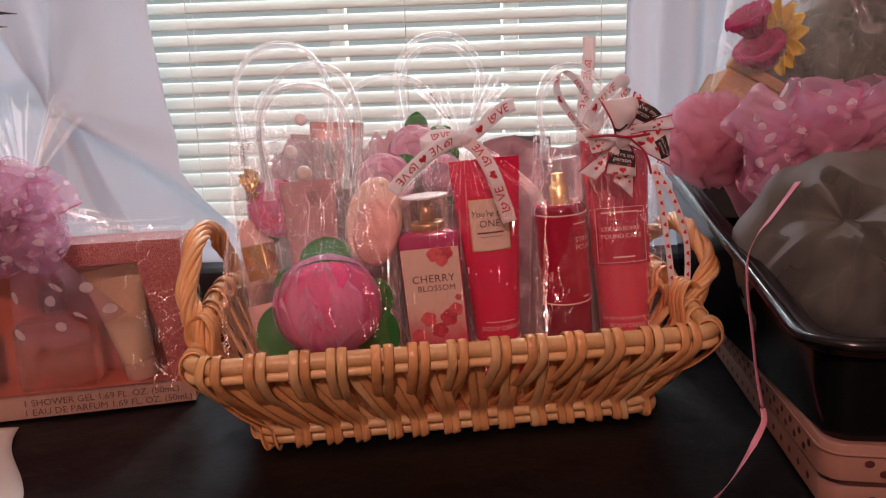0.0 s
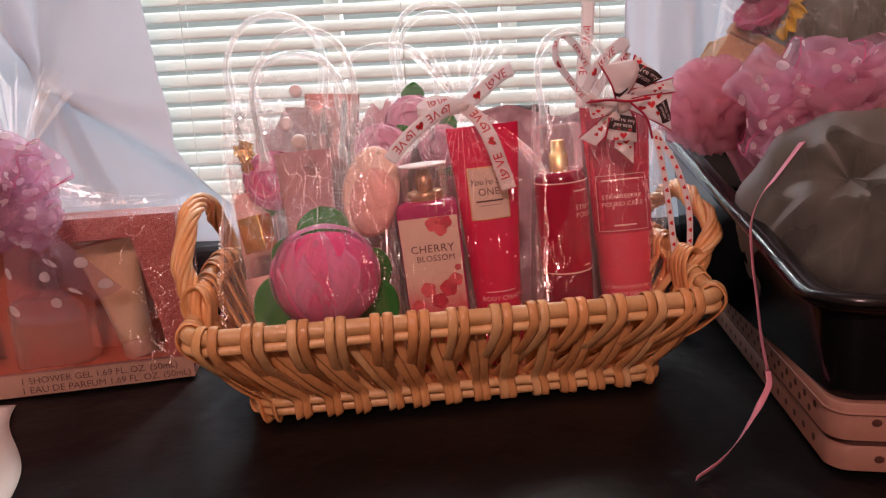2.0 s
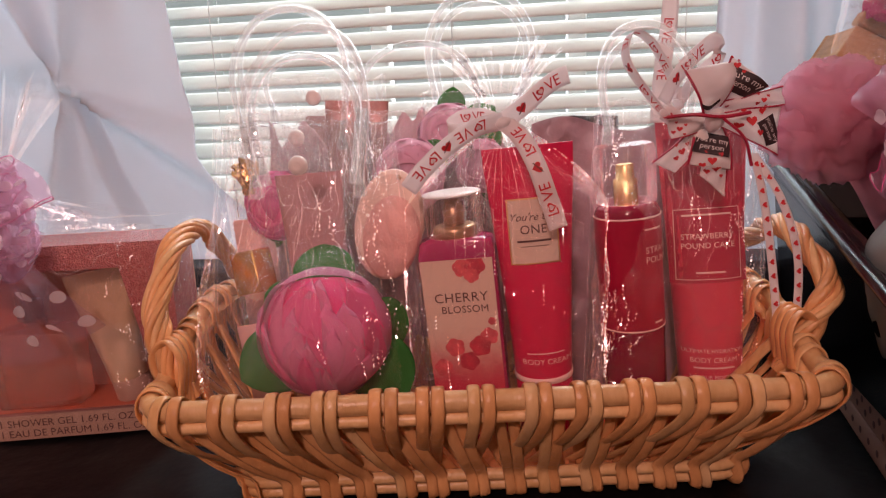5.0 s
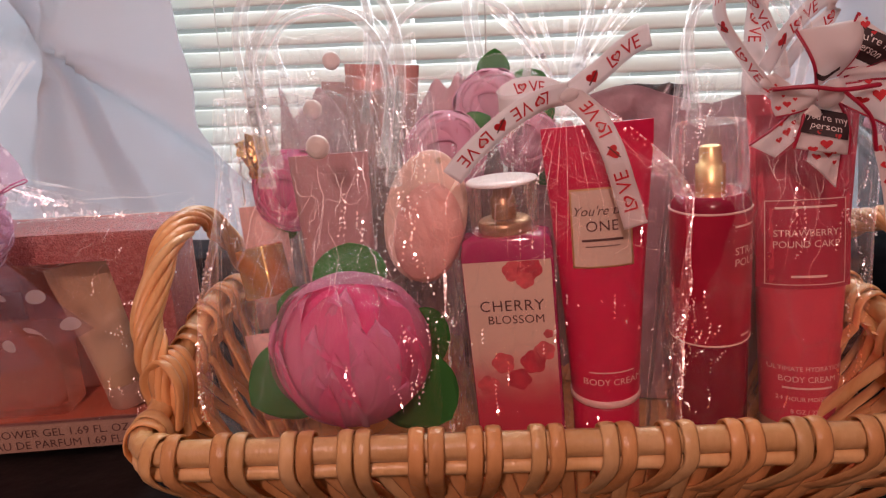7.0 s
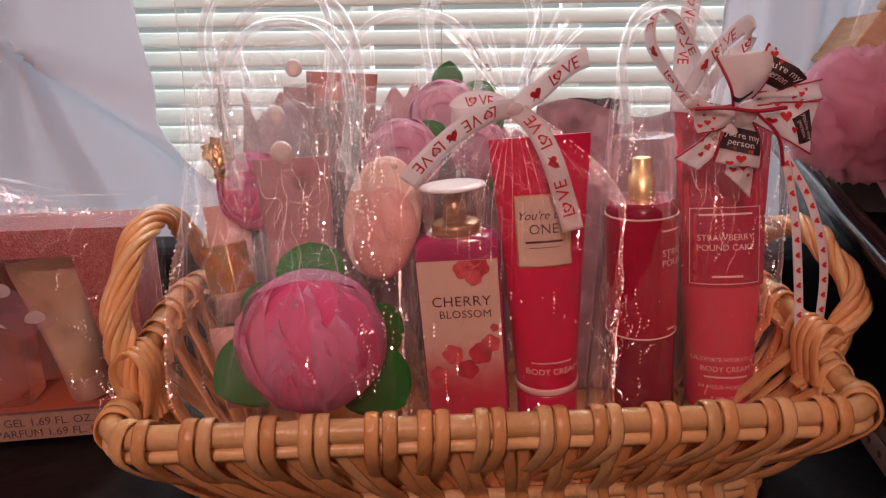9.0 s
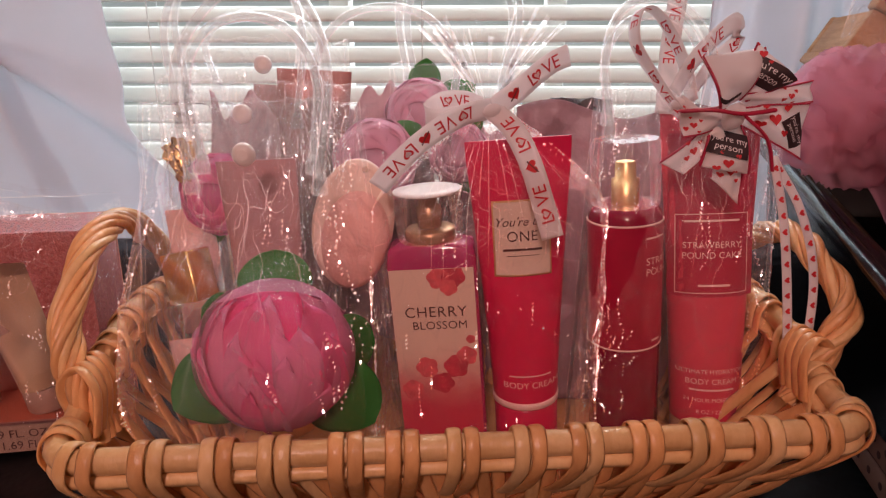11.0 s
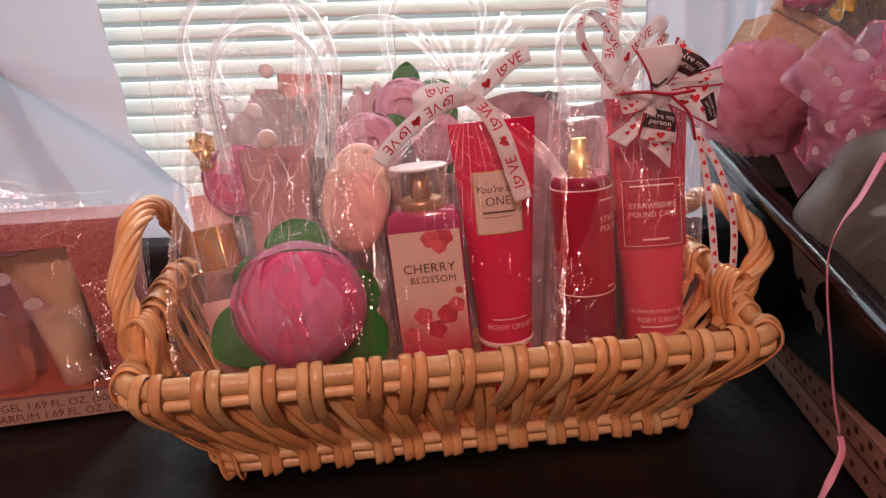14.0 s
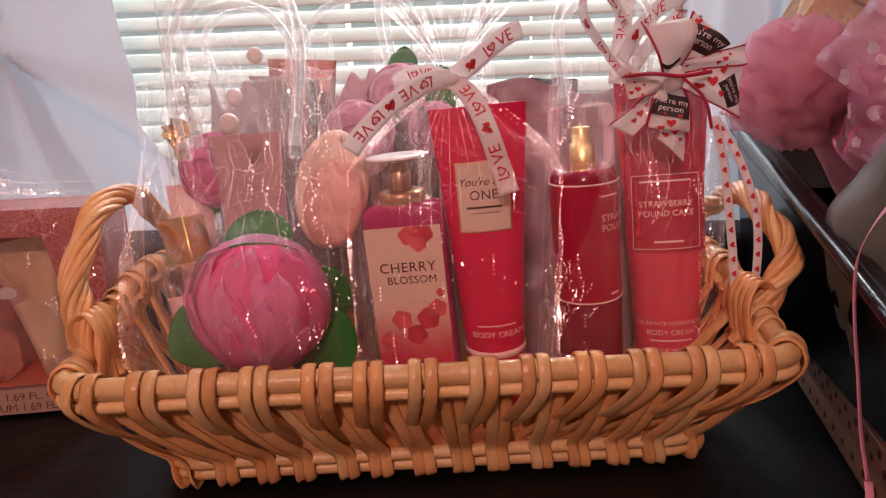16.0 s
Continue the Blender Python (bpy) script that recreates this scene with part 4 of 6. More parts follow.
def tulle_rose(label, m, R, leaves):
    """A large closed tulle bud: a folded heart, smooth sheer petals round it with folds that run up to the crown."""
    t = thing("rose_sponge", label, "bath sponge", m)
    def ball(x, y, z, k, pleat, seed):
        """A point of the bud's skin in direction (x, y, z); the folds run up and down and meet at the top and the foot."""
        ph = math.atan2(x - 0.15 * z, -y + 0.12)
        up = max(0.0, 1 - z * z) ** 0.8
        a = ph * 4.6 + 0.22 * seed + 0.9 * z + 0.7 * nz(x, z, 0.1 * seed, 1.6)
        fold = pleat * up * (1 - 1.6 * abs(math.sin(a)) ** 0.7 + 0.35 * math.sin(2.7 * a + seed))
        q = R * k * (1 + fold + 0.03 * nz(x * 1.5 + seed, y * 1.5, z * 1.5, 1.2))
        return Vector((q * x * 1.03, q * y * 0.86, q * z * (0.96 if z > 0 else 1.02)))
    def core(u, v):
        a, th = 2 * math.pi * u, math.pi * (0.01 + 0.98 * v)
        return ball(math.sin(th) * math.cos(a), math.sin(th) * math.sin(a), math.cos(th), 0.84, 0.085, 0.4)
    part("heart", sheet(core, 96, 40), M["tulle_deep"], t)
    rnd = random.Random(21)
    def gather(turn, half, crown, k, swirl, mm):
        """One gathered petal: it rises from the foot, its rounded lip stands a little proud."""
        def f(u, v):
            e = 2 * u - 1
            lat = radians(-78 + (crown + 78) * v * (1 - 0.10 * e * e))
            w = half * math.sqrt(max(0.0, 1 - v ** 5)) / max(0.42, math.cos(lat))
            ph = turn + e * w + swirl * v
            r = k * (1 + 0.030 * e + 0.055 * v ** 7 + 0.014 * math.sin(e * 5 + 9 * turn))
            return ball(math.cos(lat) * math.sin(ph), -math.cos(lat) * math.cos(ph), math.sin(lat), r, 0.012, 3 * turn)
        part("petal", sheet(f, 14, 22), mm, t)
    tones = (M["tulle"], M["tulle_pale"], M["tulle_mid"])
    for n_ in range(30):
        ring = n_ // 10
        turn = (-0.75, -1.35, -2.1)[ring] + (1.5, 2.7, 4.2)[ring] * (n_ % 10) / 9 + rnd.uniform(-0.10, 0.10)
        crown = (4, 30, 58)[ring] + rnd.uniform(-20, 16)
        gather(turn, rnd.uniform(0.18, 0.36) + 0.05 * ring, crown, 0.915 - 0.015 * ring + rnd.uniform(0, 0.035), rnd.uniform(-0.55, 0.55), tones[(n_ * 7) % 3])
    # broad sheer outer petals: the middle's angle, how far the lip stands from the crown, half the span, the size
    for n_, (mid, lip, span, k) in enumerate(((25, 70, 64, 0.975), (-100, 76, 60, 0.985), (-172, 64, 60, 0.985), (100, 66, 66, 0.978))):
        def f(u, v, mid=mid, lip=lip, span=span, k=k, n_=n_):
            e = 2 * u - 1
            a = radians(mid + span * e)
            edge = radians(lip + 44 * abs(e) ** 2.2 + 4 * math.sin(e * 4 + n_))
            ph = radians(146) + (edge - radians(146)) * v
            x, z, y = math.sin(ph) * math.cos(a), math.sin(ph) * math.sin(a), -math.cos(ph)
            return ball(x, y, z, k * (1 + 0.012 * v ** 5), 0.020, 1.0 * n_)
        part("petal", sheet(f, 40, 26), M["tulle_pale"], t)
    for ang, ln, wd, lift in leaves:
        def lf(u, v, ang=ang, ln=ln, wd=wd, lift=lift):
            w = wd * max(0.0, math.sin(math.pi * min(1, 0.22 + 0.78 * v))) ** 0.6 * (2 * u - 1)
            a = radians(ang)
            r0 = R * 0.66 + v * ln
            return (r0 * math.cos(a) - w * math.sin(a), R * 0.24 + lift * v + 0.12 * abs(w) - 0.003 * math.sin(v * 5), r0 * math.sin(a) + w * math.cos(a))
        part("leaf", sheet(lf, 10, 14, thick=0.0012), M["leaf"], t, "green felt leaf")
    return t


def perfume(label, m, w, d, h, body, cap, label_mat, cap_w=0.010, cap_h=0.026):
    t = thing("perfume_bottle", label, "perfume bottle", m)
    part("bottle", loft([rounded(w, d, 0.003, 0.0), rounded(w, d, 0.004, 0.001), rounded(w, d, 0.004, h * 0.93), rounded(w * 0.8, d * 0.8, 0.004, h), rounded(0.007, 0.007, 0.006, h + 0.001)]), body, t)
    part("cap", loft([rounded(cap_w, cap_w, 0.0012, h + 0.0015), rounded(cap_w, cap_w, 0.0012, h + cap_h - 0.0008), rounded(cap_w - 0.0008, cap_w - 0.0008, 0.001, h + cap_h)]), cap, t, "gold square cap")
    part("label", box(-w * 0.8, w * 0.8, -d - 0.0008, -d - 0.0002, h * 0.25, h * 0.8), label_mat, t)
    return t


# ---- gifts in the basket ----
def cherry_bottle():
    t = thing("body_mist", "square clear mist bottle with pink liquid, cream label, white disc on its gold top", "mist bottle", pose(-0.0050, 0.572, 0.768, 2, -4.2, -2))
    W, D, Hs = 0.0270, 0.0165, 0.148
    part("bottle", loft([rounded(W, D, 0.006, 0), rounded(W, D, 0.007, 0.002), rounded(W, D, 0.007, Hs - 0.008), rounded(W * 0.93, D * 0.95, 0.007, Hs), rounded(0.019, 0.0150, 0.0120, Hs + 0.0025), rounded(0.017, 0.0145, 0.012, Hs + 0.003)]), M["rose_liquid"], t)
    part("collar", lathe([(0.0150, Hs + 0.0032), (0.0156, Hs + 0.004), (0.0156, Hs + 0.0090), (0.0140, Hs + 0.0102), (0.0090, Hs + 0.0104)], 28), M["old_gold"], t, "gold spray collar")
    part("pump", lathe([(0.0070, Hs + 0.0106), (0.0074, Hs + 0.0115), (0.0074, Hs + 0.0230), (0.0060, Hs + 0.0240), (0.0056, Hs + 0.0285), (0.0020, Hs + 0.0290)], 28), M["old_gold"], t, "gold spray pump")
    part("overcap", lathe([(0.0195, Hs + 0.0034), (0.0200, Hs + 0.005), (0.0202, Hs + 0.0310), (0.0198, Hs + 0.0318)], 32), M["overcap"], t, "clear overcap")
    part("disc", lathe([(0.0196, Hs + 0.0320), (0.0208, Hs + 0.0323), (0.0206, Hs + 0.0334), (0.012, Hs + 0.0338)], 32), M["white_plastic"], t, "white top disc")
    f = lambda z, x=0: -D - 0.0004
    part("label", patch(f, -W * 0.94, W * 0.94, 0.012, 0.137, 0.0002), M["cherry_print"], t, "cream label printed with red blossoms")
    letters("CHERRY", 0.0096, f, 0.001, 0.1065, 0.0006, M["ink"], t, spacing=1.08)
    letters("BLOSSOM", 0.0074, f, 0.003, 0.0985, 0.0006, M["ink"], t, spacing=1.05)
    rnd = random.Random(5)
    for cx, cz, r in ((0.004, 0.131, 0.0070), (0.013, 0.132, 0.0076), (0.010, 0.125, 0.0055), (-0.007, 0.073, 0.0072), (0.011, 0.073, 0.0080), (0.018, 0.080, 0.0066), (0.021, 0.091, 0.0030), (0.002, 0.062, 0.0074), (-0.017, 0.058, 0.0070)):
        bm = bmesh.new()
        ring = []
        for i in range(26):
            a = 2 * math.pi * i / 26
            rr = r * (0.82 + 0.18 * abs(math.sin(2.5 * a + cx * 900)))
            x, z = cx + rr * math.cos(a), cz + rr * math.sin(a)
            ring.append(bm.verts.new((min(x, W * 0.93), f(0) - 0.0004 - 0.00002 * rnd.random(), min(z, 0.1368))))
        bm.faces.new(ring)
        part("blossom", bm, M["blossom_deep"] if r > 0.0073 else M["blossom"], t)


cherry_bottle()


def one_tube():
    t = thing("body_cream_tube", "bright red squeeze tube with a cream label, wrapped in cellophane", "cream tube", pose(0.0475, 0.573, 0.768, 3, -3.8, 4))
    f = squeeze_tube(t, 0.0205, 0.0305, 0.212, 0.045, M["red_plastic"], M["red_plastic"], M["pale_print"])
    part("label_border", patch(f, -0.0175, 0.0165, 0.1325, 0.1775, 0.0003), M["gold"], t, "gold label border")
    part("label", patch(f, -0.0165, 0.0155, 0.1335, 0.1765, 0.0006), M["cream_label"], t, "cream label")
    letters("You're the", 0.0074, f, -0.0010, 0.1625, 0.0010, M["ink"], t, slant=0.35)
    letters("ONE", 0.0086, f, -0.0005, 0.1535, 0.0010, M["ink"], t, spacing=1.05)
    bars([(-0.012, 0.011, 0.1478, 0.0014), (-0.010, 0.009, 0.1447, 0.0004)], f, 0.0010, M["ink"], t)
    letters("BODY CREAM", 0.0056, f, 0.002, 0.0615, 0.0008, M["pale_print"], t)
    bars([(-0.012, 0.014, 0.0690, 0.0008)], f, 0.0008, M["pale_print"], t)


one_tube()


def spray_bottle():
    t = thing("body_mist", "slim round red mist bottle with a gold pump under a clear cap", "mist bottle", pose(0.117, 0.600, 0.768, 2, -4.0, 0), group="")
    R, Hs = 0.0232, 0.163
    part("bottle", lathe([(R * 0.93, 0), (R, 0.003), (R, 0.076)], 40), M["red_liquid"], t)
    part("label", lathe([(R + 0.0003, 0.0762), (R + 0.0003, Hs - 0.004)], 40, cap=False), M["deep_red"], t, "red wrap label")
    part("side_label", sheet(lambda u, v: ((R + 0.0008) * math.sin(radians(16 + 50 * u)), -(R + 0.0008) * math.cos(radians(16 + 50 * u)), 0.080 + 0.077 * v), 12, 2), M["wine"], t)
    part("shoulder", lathe([(R, Hs - 0.0038), (R * 0.97, Hs), (R * 0.86, Hs + 0.004), (0.0178, Hs + 0.005)], 40), M["red_liquid"], t)
    part("line", lathe([(R + 0.0004, 0.0755), (R + 0.0009, 0.076), (R + 0.0004, 0.0766)], 40), M["pale_print"], t)
    part("line", lathe([(R + 0.0004, Hs - 0.0050), (R + 0.0009, Hs - 0.0044), (R + 0.0004, Hs - 0.0038)], 40), M["pale_print"], t)
    part("pump", lathe([(0.0085, Hs + 0.0052), (0.0085, Hs + 0.021), (0.0066, Hs + 0.0215), (0.0062, Hs + 0.031), (0.0055, Hs + 0.032)], 28), M["gold"], t, "gold spray pump")
    part("overcap", lathe([(0.0208, Hs + 0.0052), (0.0214, Hs + 0.006), (0.0216, Hs + 0.042), (0.0196, Hs + 0.046)], 32), M["glass_clear"], t, "clear overcap")
    def f(z, x=0):
        return -math.sqrt(max(1e-6, (R + 0.0010) ** 2 - min(abs(x), R * 0.98) ** 2))
    for line, z in (("STRAWBERRY", 0.1335), ("POUND CAKE", 0.1265)):
        bm = text_mesh(line, 0.0066, align="LEFT")
        for v in bm.verts:
            a = radians(19) + v.co.x / R
            v.co = ((R + 0.0012) * math.sin(a), -(R + 0.0012) * math.cos(a), v.co.z + z)
        part("lettering", bm, M["pale_print"], t)
    bars([(0.008, 0.020, 0.150, 0.0013), (0.013, 0.019, 0.081, 0.0016)], f, 0.0003, M["pale_print"], t)


spray_bottle()


def strawberry_tube():
    t = thing("body_cream_tube", "rose-red squeeze tube with a thin-framed label and tan cap", "cream tube", pose(0.1715, 0.596, 0.768, -4, -3.5, -5))
    f = squeeze_tube(t, 0.0225, 0.0310, 0.226, 0.020, M["pink_red"], M["tan_cap"])
    part("label", patch(f, -0.0265, 0.0265, 0.1065, 0.212, 0.0002), M["wine"], t, "deep red upper label")
    for x0, x1, z0, z1 in ((-0.0225, 0.0225, 0.1600, 0.1605), (-0.0225, 0.0225, 0.1090, 0.1095), (-0.0225, -0.0220, 0.1095, 0.1600), (0.0220, 0.0225, 0.1095, 0.1600)):
        part("frame_line", patch(f, x0, x1, z0, z1, 0.0006, 8, 8), M["pale_print"], t)
    letters("STRAWBERRY", 0.0058, f, 0, 0.1385, 0.0007, M["pale_print"], t)
    letters("POUND CAKE", 0.0058, f, 0, 0.1318, 0.0007, M["pale_print"], t)
    bars([(-0.017, 0.017, 0.1552, 0.0013), (-0.009, 0.011, 0.1135, 0.0014)], f, 0.0007, M["pale_print"], t)
    letters("ULTIMATE HYDRATION", 0.0040, f, 0, 0.0560, 0.0004, M["pale_print"], t)
    letters("BODY CREAM", 0.0052, f, 0, 0.0490, 0.0004, M["pale_print"], t)
    bars([(-0.014, 0.014, 0.0445, 0.0012)], f, 0.0004, M["pale_print"], t)
    letters("24 HOUR MOISTURE", 0.0038, f, 0, 0.0370, 0.0004, M["pale_print"], t)
    letters("8 OZ / 226 g", 0.0038, f, 0, 0.0290, 0.0004, M["pale_print"], t)


strawberry_tube()

# left front gift: the large tulle rose and what lies behind it
tulle_rose("large bright pink tulle rose sponge with green leaves", pose(-0.0980, 0.509, 0.8675, -4, 4, 0), 0.0435,
           ((97, 0.026, 0.021, 0.004), (160, 0.022, 0.016, 0.004), (214, 0.040, 0.023, -0.014), (282, 0.018, 0.018, 0.006), (-36, 0.040, 0.024, -0.004), (2, 0.022, 0.020, 0.012)))
perfume("small glass perfume bottle with a gold cap and pink label", pose(-0.1405, 0.540, 0.785, -5, -13, -14), 0.021, 0.011, 0.098, M["glass_clear"], M["bright_gold"], M["pink_label"], 0.0105, 0.032)


def brush():
    t = thing("bath_brush", "peach oval bath pad with a pale rim", "bath pad", pose(-0.064, 0.568, 0.9265, -6, 10, 0))
    rings = []
    for y, k in ((-0.003, 0.90), (-0.0016, 0.98), (0.0015, 1.0), (0.0046, 0.98), (0.006, 0.9)):
        rings.append([(0.0250 * k * math.cos(a), y, 0.040 * k * math.sin(a)) for a in [2 * math.pi * i / 40 for i in range(40)]])
    part("rim", loft(rings), M["peach_pale"], t)
    part("eyelet", moved(lathe([(0.0016, 0), (0.0020, 0.0006), (0.0010, 0.0010)], 12), pose(0.003, -0.0034, 0.0345, 90, 0, 0)), M["tan_cap"], t)
    def pleated(u, v):
        """The soft pad: gathered cloth with folds that fan out from its upper edge."""
        a, r = 2 * math.pi * u, 0.004 + 0.996 * v
        x, z = 0.0205 * r * math.cos(a) + 0.0035, 0.0300 * r * math.sin(a) - 0.0085
        th = math.atan2(x + 0.014, 0.030 - z)
        y = -0.0032 - 0.0085 * math.sqrt(max(0.0, 1 - r ** 3)) - 0.0022 * abs(math.sin(th * 7 + 1.2 * nz(x, z, 0, 60))) - 0.0014 * nz(x, z, 2, 110)
        return (x, min(y, -0.0031), z)
    part("pad", sheet(pleated, 60, 20), M["peach"], t)


brush()
t = thing("lotion_tube", "mauve squeeze tube behind the large rose", "lotion tube", pose(-0.113, 0.572, 0.785, 0, -3, 0))
squeeze_tube(t, 0.019, 0.0245, 0.180, 0.03, M["mauve"], M["gold"])

# back row
rose("rose_sponge", "small hot pink tulle rose in a clear bag", pose(-0.158, 0.603, 0.938, -8, 0, 0), 0.027, [M["petal"], M["petal_deep"]], 5, ((250, 0.02, 0.01, 0.0),))
rose("rose_sponge", "lilac pink tulle rose with green leaf behind the wrapped gifts", pose(-0.060, 0.642, 0.955, -8, 0, 0), 0.030, [M["petal_lilac"]], 5, ((40, 0.022, 0.012, 0.0),))
rose("rose_sponge", "lilac pink tulle rose at the back of the basket", pose(-0.030, 0.676, 0.985, -8, 0, 0), 0.027, [M["petal_lilac"]], 5, ((85, 0.026, 0.012, 0.0), (30, 0.03, 0.012, 0.0)))
rose("rose_sponge", "small lilac tulle rose with green leaf at the back", pose(-0.002, 0.655, 0.960, -8, 0, 0), 0.022, [M["petal_lilac"]], 4, ((300, 0.02, 0.012, 0.0), (75, 0.024, 0.012, 0.0)))
perfume("perfume bottle with gold foil top in a clear bag", pose(-0.176, 0.615, 0.800, 0, -3, 10), 0.019, 0.011, 0.160, M["glass_clear"], M["gold"], M["pink_label"], 0.0075, 0.012)
for x, y, rz, hh, ln in ((-0.122, 0.668, 4, 0.250, "rose_gold"), (-0.150, 0.690, -6, 0.238, "rose_gold")):
    t = thing("lotion_tube", "rose-gold squeeze tube standing in a clear bag", "lotion tube", pose(x, y, 0.768, -3, 3, rz), group="rose-gold tubes")
    squeeze_tube(t, 0.019, 0.0275, hh, 0.03, M[ln], M["gold"])


def foil_twist():
    """Crumpled gold foil over the perfume's cap: thin wavering strips."""
    t = thing("foil_wrap", "crumpled gold foil strips over a perfume bottle's top", "foil", pose(-0.176, 0.603, 0.955))
    rnd = random.Random(12)
    for k in range(7):
        a0, ln, w = rnd.uniform(-0.7, 0.7), rnd.uniform(0.020, 0.036), rnd.uniform(0.003, 0.006)
        def f(u, v, a0=a0, ln=ln, w=w, k=k):
            x = math.sin(a0) * ln * (u - 0.3) + (v - 0.5) * w + 0.004 * nz(u * 4, k, 0, 1.2)
            return (x, -0.004 - 0.007 * math.sin(u * 3) + 0.004 * nz(u * 7, v * 2, k * 3.0, 1.1) - 0.0012 * k, (u - 0.35) * ln * math.cos(a0) + 0.003 * nz(k, u * 6, v, 1.3))
        part("strip", sheet(f, 18, 4), M["gold_foil"], t)


foil_twist()


def foil_pack(x, y, z, w, h, rx, ry, rz):
    t = thing("foil_pouch", "crumpled black and silver pouch behind the cream tubes", "pouch", pose(x, y, z, rx, ry, rz), group="dark pouches")
    def f(u, v):
        return ((u - 0.5) * w, 0.014 * nz(u * 3, v * 6, x * 9, 1.4) - 0.010 * math.sin(v * math.pi), v * h)
    part("pouch", sheet(f, 20, 20, thick=0.003), M["black_foil"], t)


foil_pack(0.083, 0.672, 0.775, 0.044, 0.222, -4, 2, 8)
t = thing("gift_pouch", "crumpled dull mauve pouch standing behind the cream tubes", "pouch", pose(0.106, 0.650, 0.768, -3, 2, 4))
part("pouch", sheet(lambda u, v: ((u - 0.5) * 0.145, 0.010 * nz(u * 4, v * 5, 2, 1.5) - 0.008 * math.sin(v * math.pi), v * 0.222 + 0.006 * math.sin(u * 9) * v), 26, 26, thick=0.002), M["mauve_foil"], t)


def tissue(label, x0, x1, y, h, seed):
    """Crumpled tissue paper stood up behind the gifts, its top edge ragged."""
    t = thing("tissue_paper", label, "tissue paper", pose(0, y, 0.768))
    for k in range(3):
        def f(u, v, k=k):
            x = x0 + (x1 - x0) * u
            cr = abs(nz(x * 3 + seed + k, v * 0.3, k * 2.0, 16)) + 0.5 * abs(nz(x + k, v * 0.25, seed, 45))
            top = h * (0.80 + 0.10 * k + 0.22 * nz(x, k * 3.0, seed, 26) + 0.10 * nz(x, k + 5.0, seed, 90))
            return (x + 0.004 * nz(v * 3, k, seed, 2), -0.010 * k + 0.016 * (cr - 0.2), v * top)
        part("sheet", sheet(f, 60, 24, thick=0.0003), M["tissue"], t)


tissue("crumpled dusty pink tissue paper filling the bags at the back", -0.196, -0.022, 0.708, 0.228, 3)
tissue("crumpled dusty pink tissue paper behind the wrapped bottles", -0.018, 0.168, 0.708, 0.206, 7)

# ---- clear bags over the gifts ----
clear_bag("clear gift bag with tube handles and white snap, holding a rose", -0.120, 0.560, 2, 0.174, 0.124,
          (0.030, 0.055, 0.088, 0.095, 0.085, 0.050, 0.026, 0.016), (0.012, 0.024, 0.026, 0.022, 0.012), 0.232,
          [loop_path(-0.149, -0.069, 1.062, 0.960, 0.535, 0.020), loop_path(-0.158, -0.082, 1.046, 0.965, 0.568, 0.0)], 0.206, 1)
clear_bag("clear plastic gift bag with tube handles behind the first one", -0.150, 0.640, 3, 0.116, 0.118, (0.015, 0.038, 0.040, 0.030, 0.010), (0.01, 0.012, 0.008), 0.242,
          [loop_path(-0.205, -0.110, 1.092, 0.985, 0.650, 0.008)], 0.222, 2)
clear_bag("clear plastic gift bag at the back with curved tube handle", -0.148, 0.682, 3, 0.118, 0.124, (0.012, 0.024, 0.024, 0.010), (0.01, 0.02, 0.01), 0.272,
          [loop_path(-0.193, -0.108, 1.058, 1.010, 0.690, 0.0), loop_path(-0.212, -0.120, 1.098, 1.0, 0.684, 0.004)], 0.254, 3)
clear_bag("clear plastic gift bag with lilac roses behind the wrapped tubes", -0.046, 0.650, 3, 0.100, 0.098, (0.012, 0.030, 0.036, 0.030, 0.010), (0.01, 0.02, 0.01), 0.240,
          [loop_path(-0.098, -0.004, 1.058, 0.975, 0.640, 0.006)], 0.0, 4)
clear_bag("clear plastic gift bag at the back with tall tube handle", -0.004, 0.686, 3, 0.098, 0.096, (0.012, 0.026, 0.030, 0.010), (0.01, 0.016, 0.01), 0.254,
          [loop_path(-0.046, 0.041, 1.103, 1.010, 0.690, 0.004), loop_path(-0.040, 0.036, 1.092, 1.010, 0.692, 0.0)], 0.0, 5)
clear_bag("clear gift bag with white snap holding a mist and tube", 0.144, 0.606, 3, 0.134, 0.118, (0.020, 0.036, 0.036, 0.034, 0.030, 0.020), (0.01, 0.026, 0.026, 0.012), 0.238,
          [loop_path(0.086, 0.146, 1.058, 0.985, 0.584, 0.016), loop_path(0.092, 0.150, 1.050, 0.99, 0.618, 0.0)], 0.212, 6)


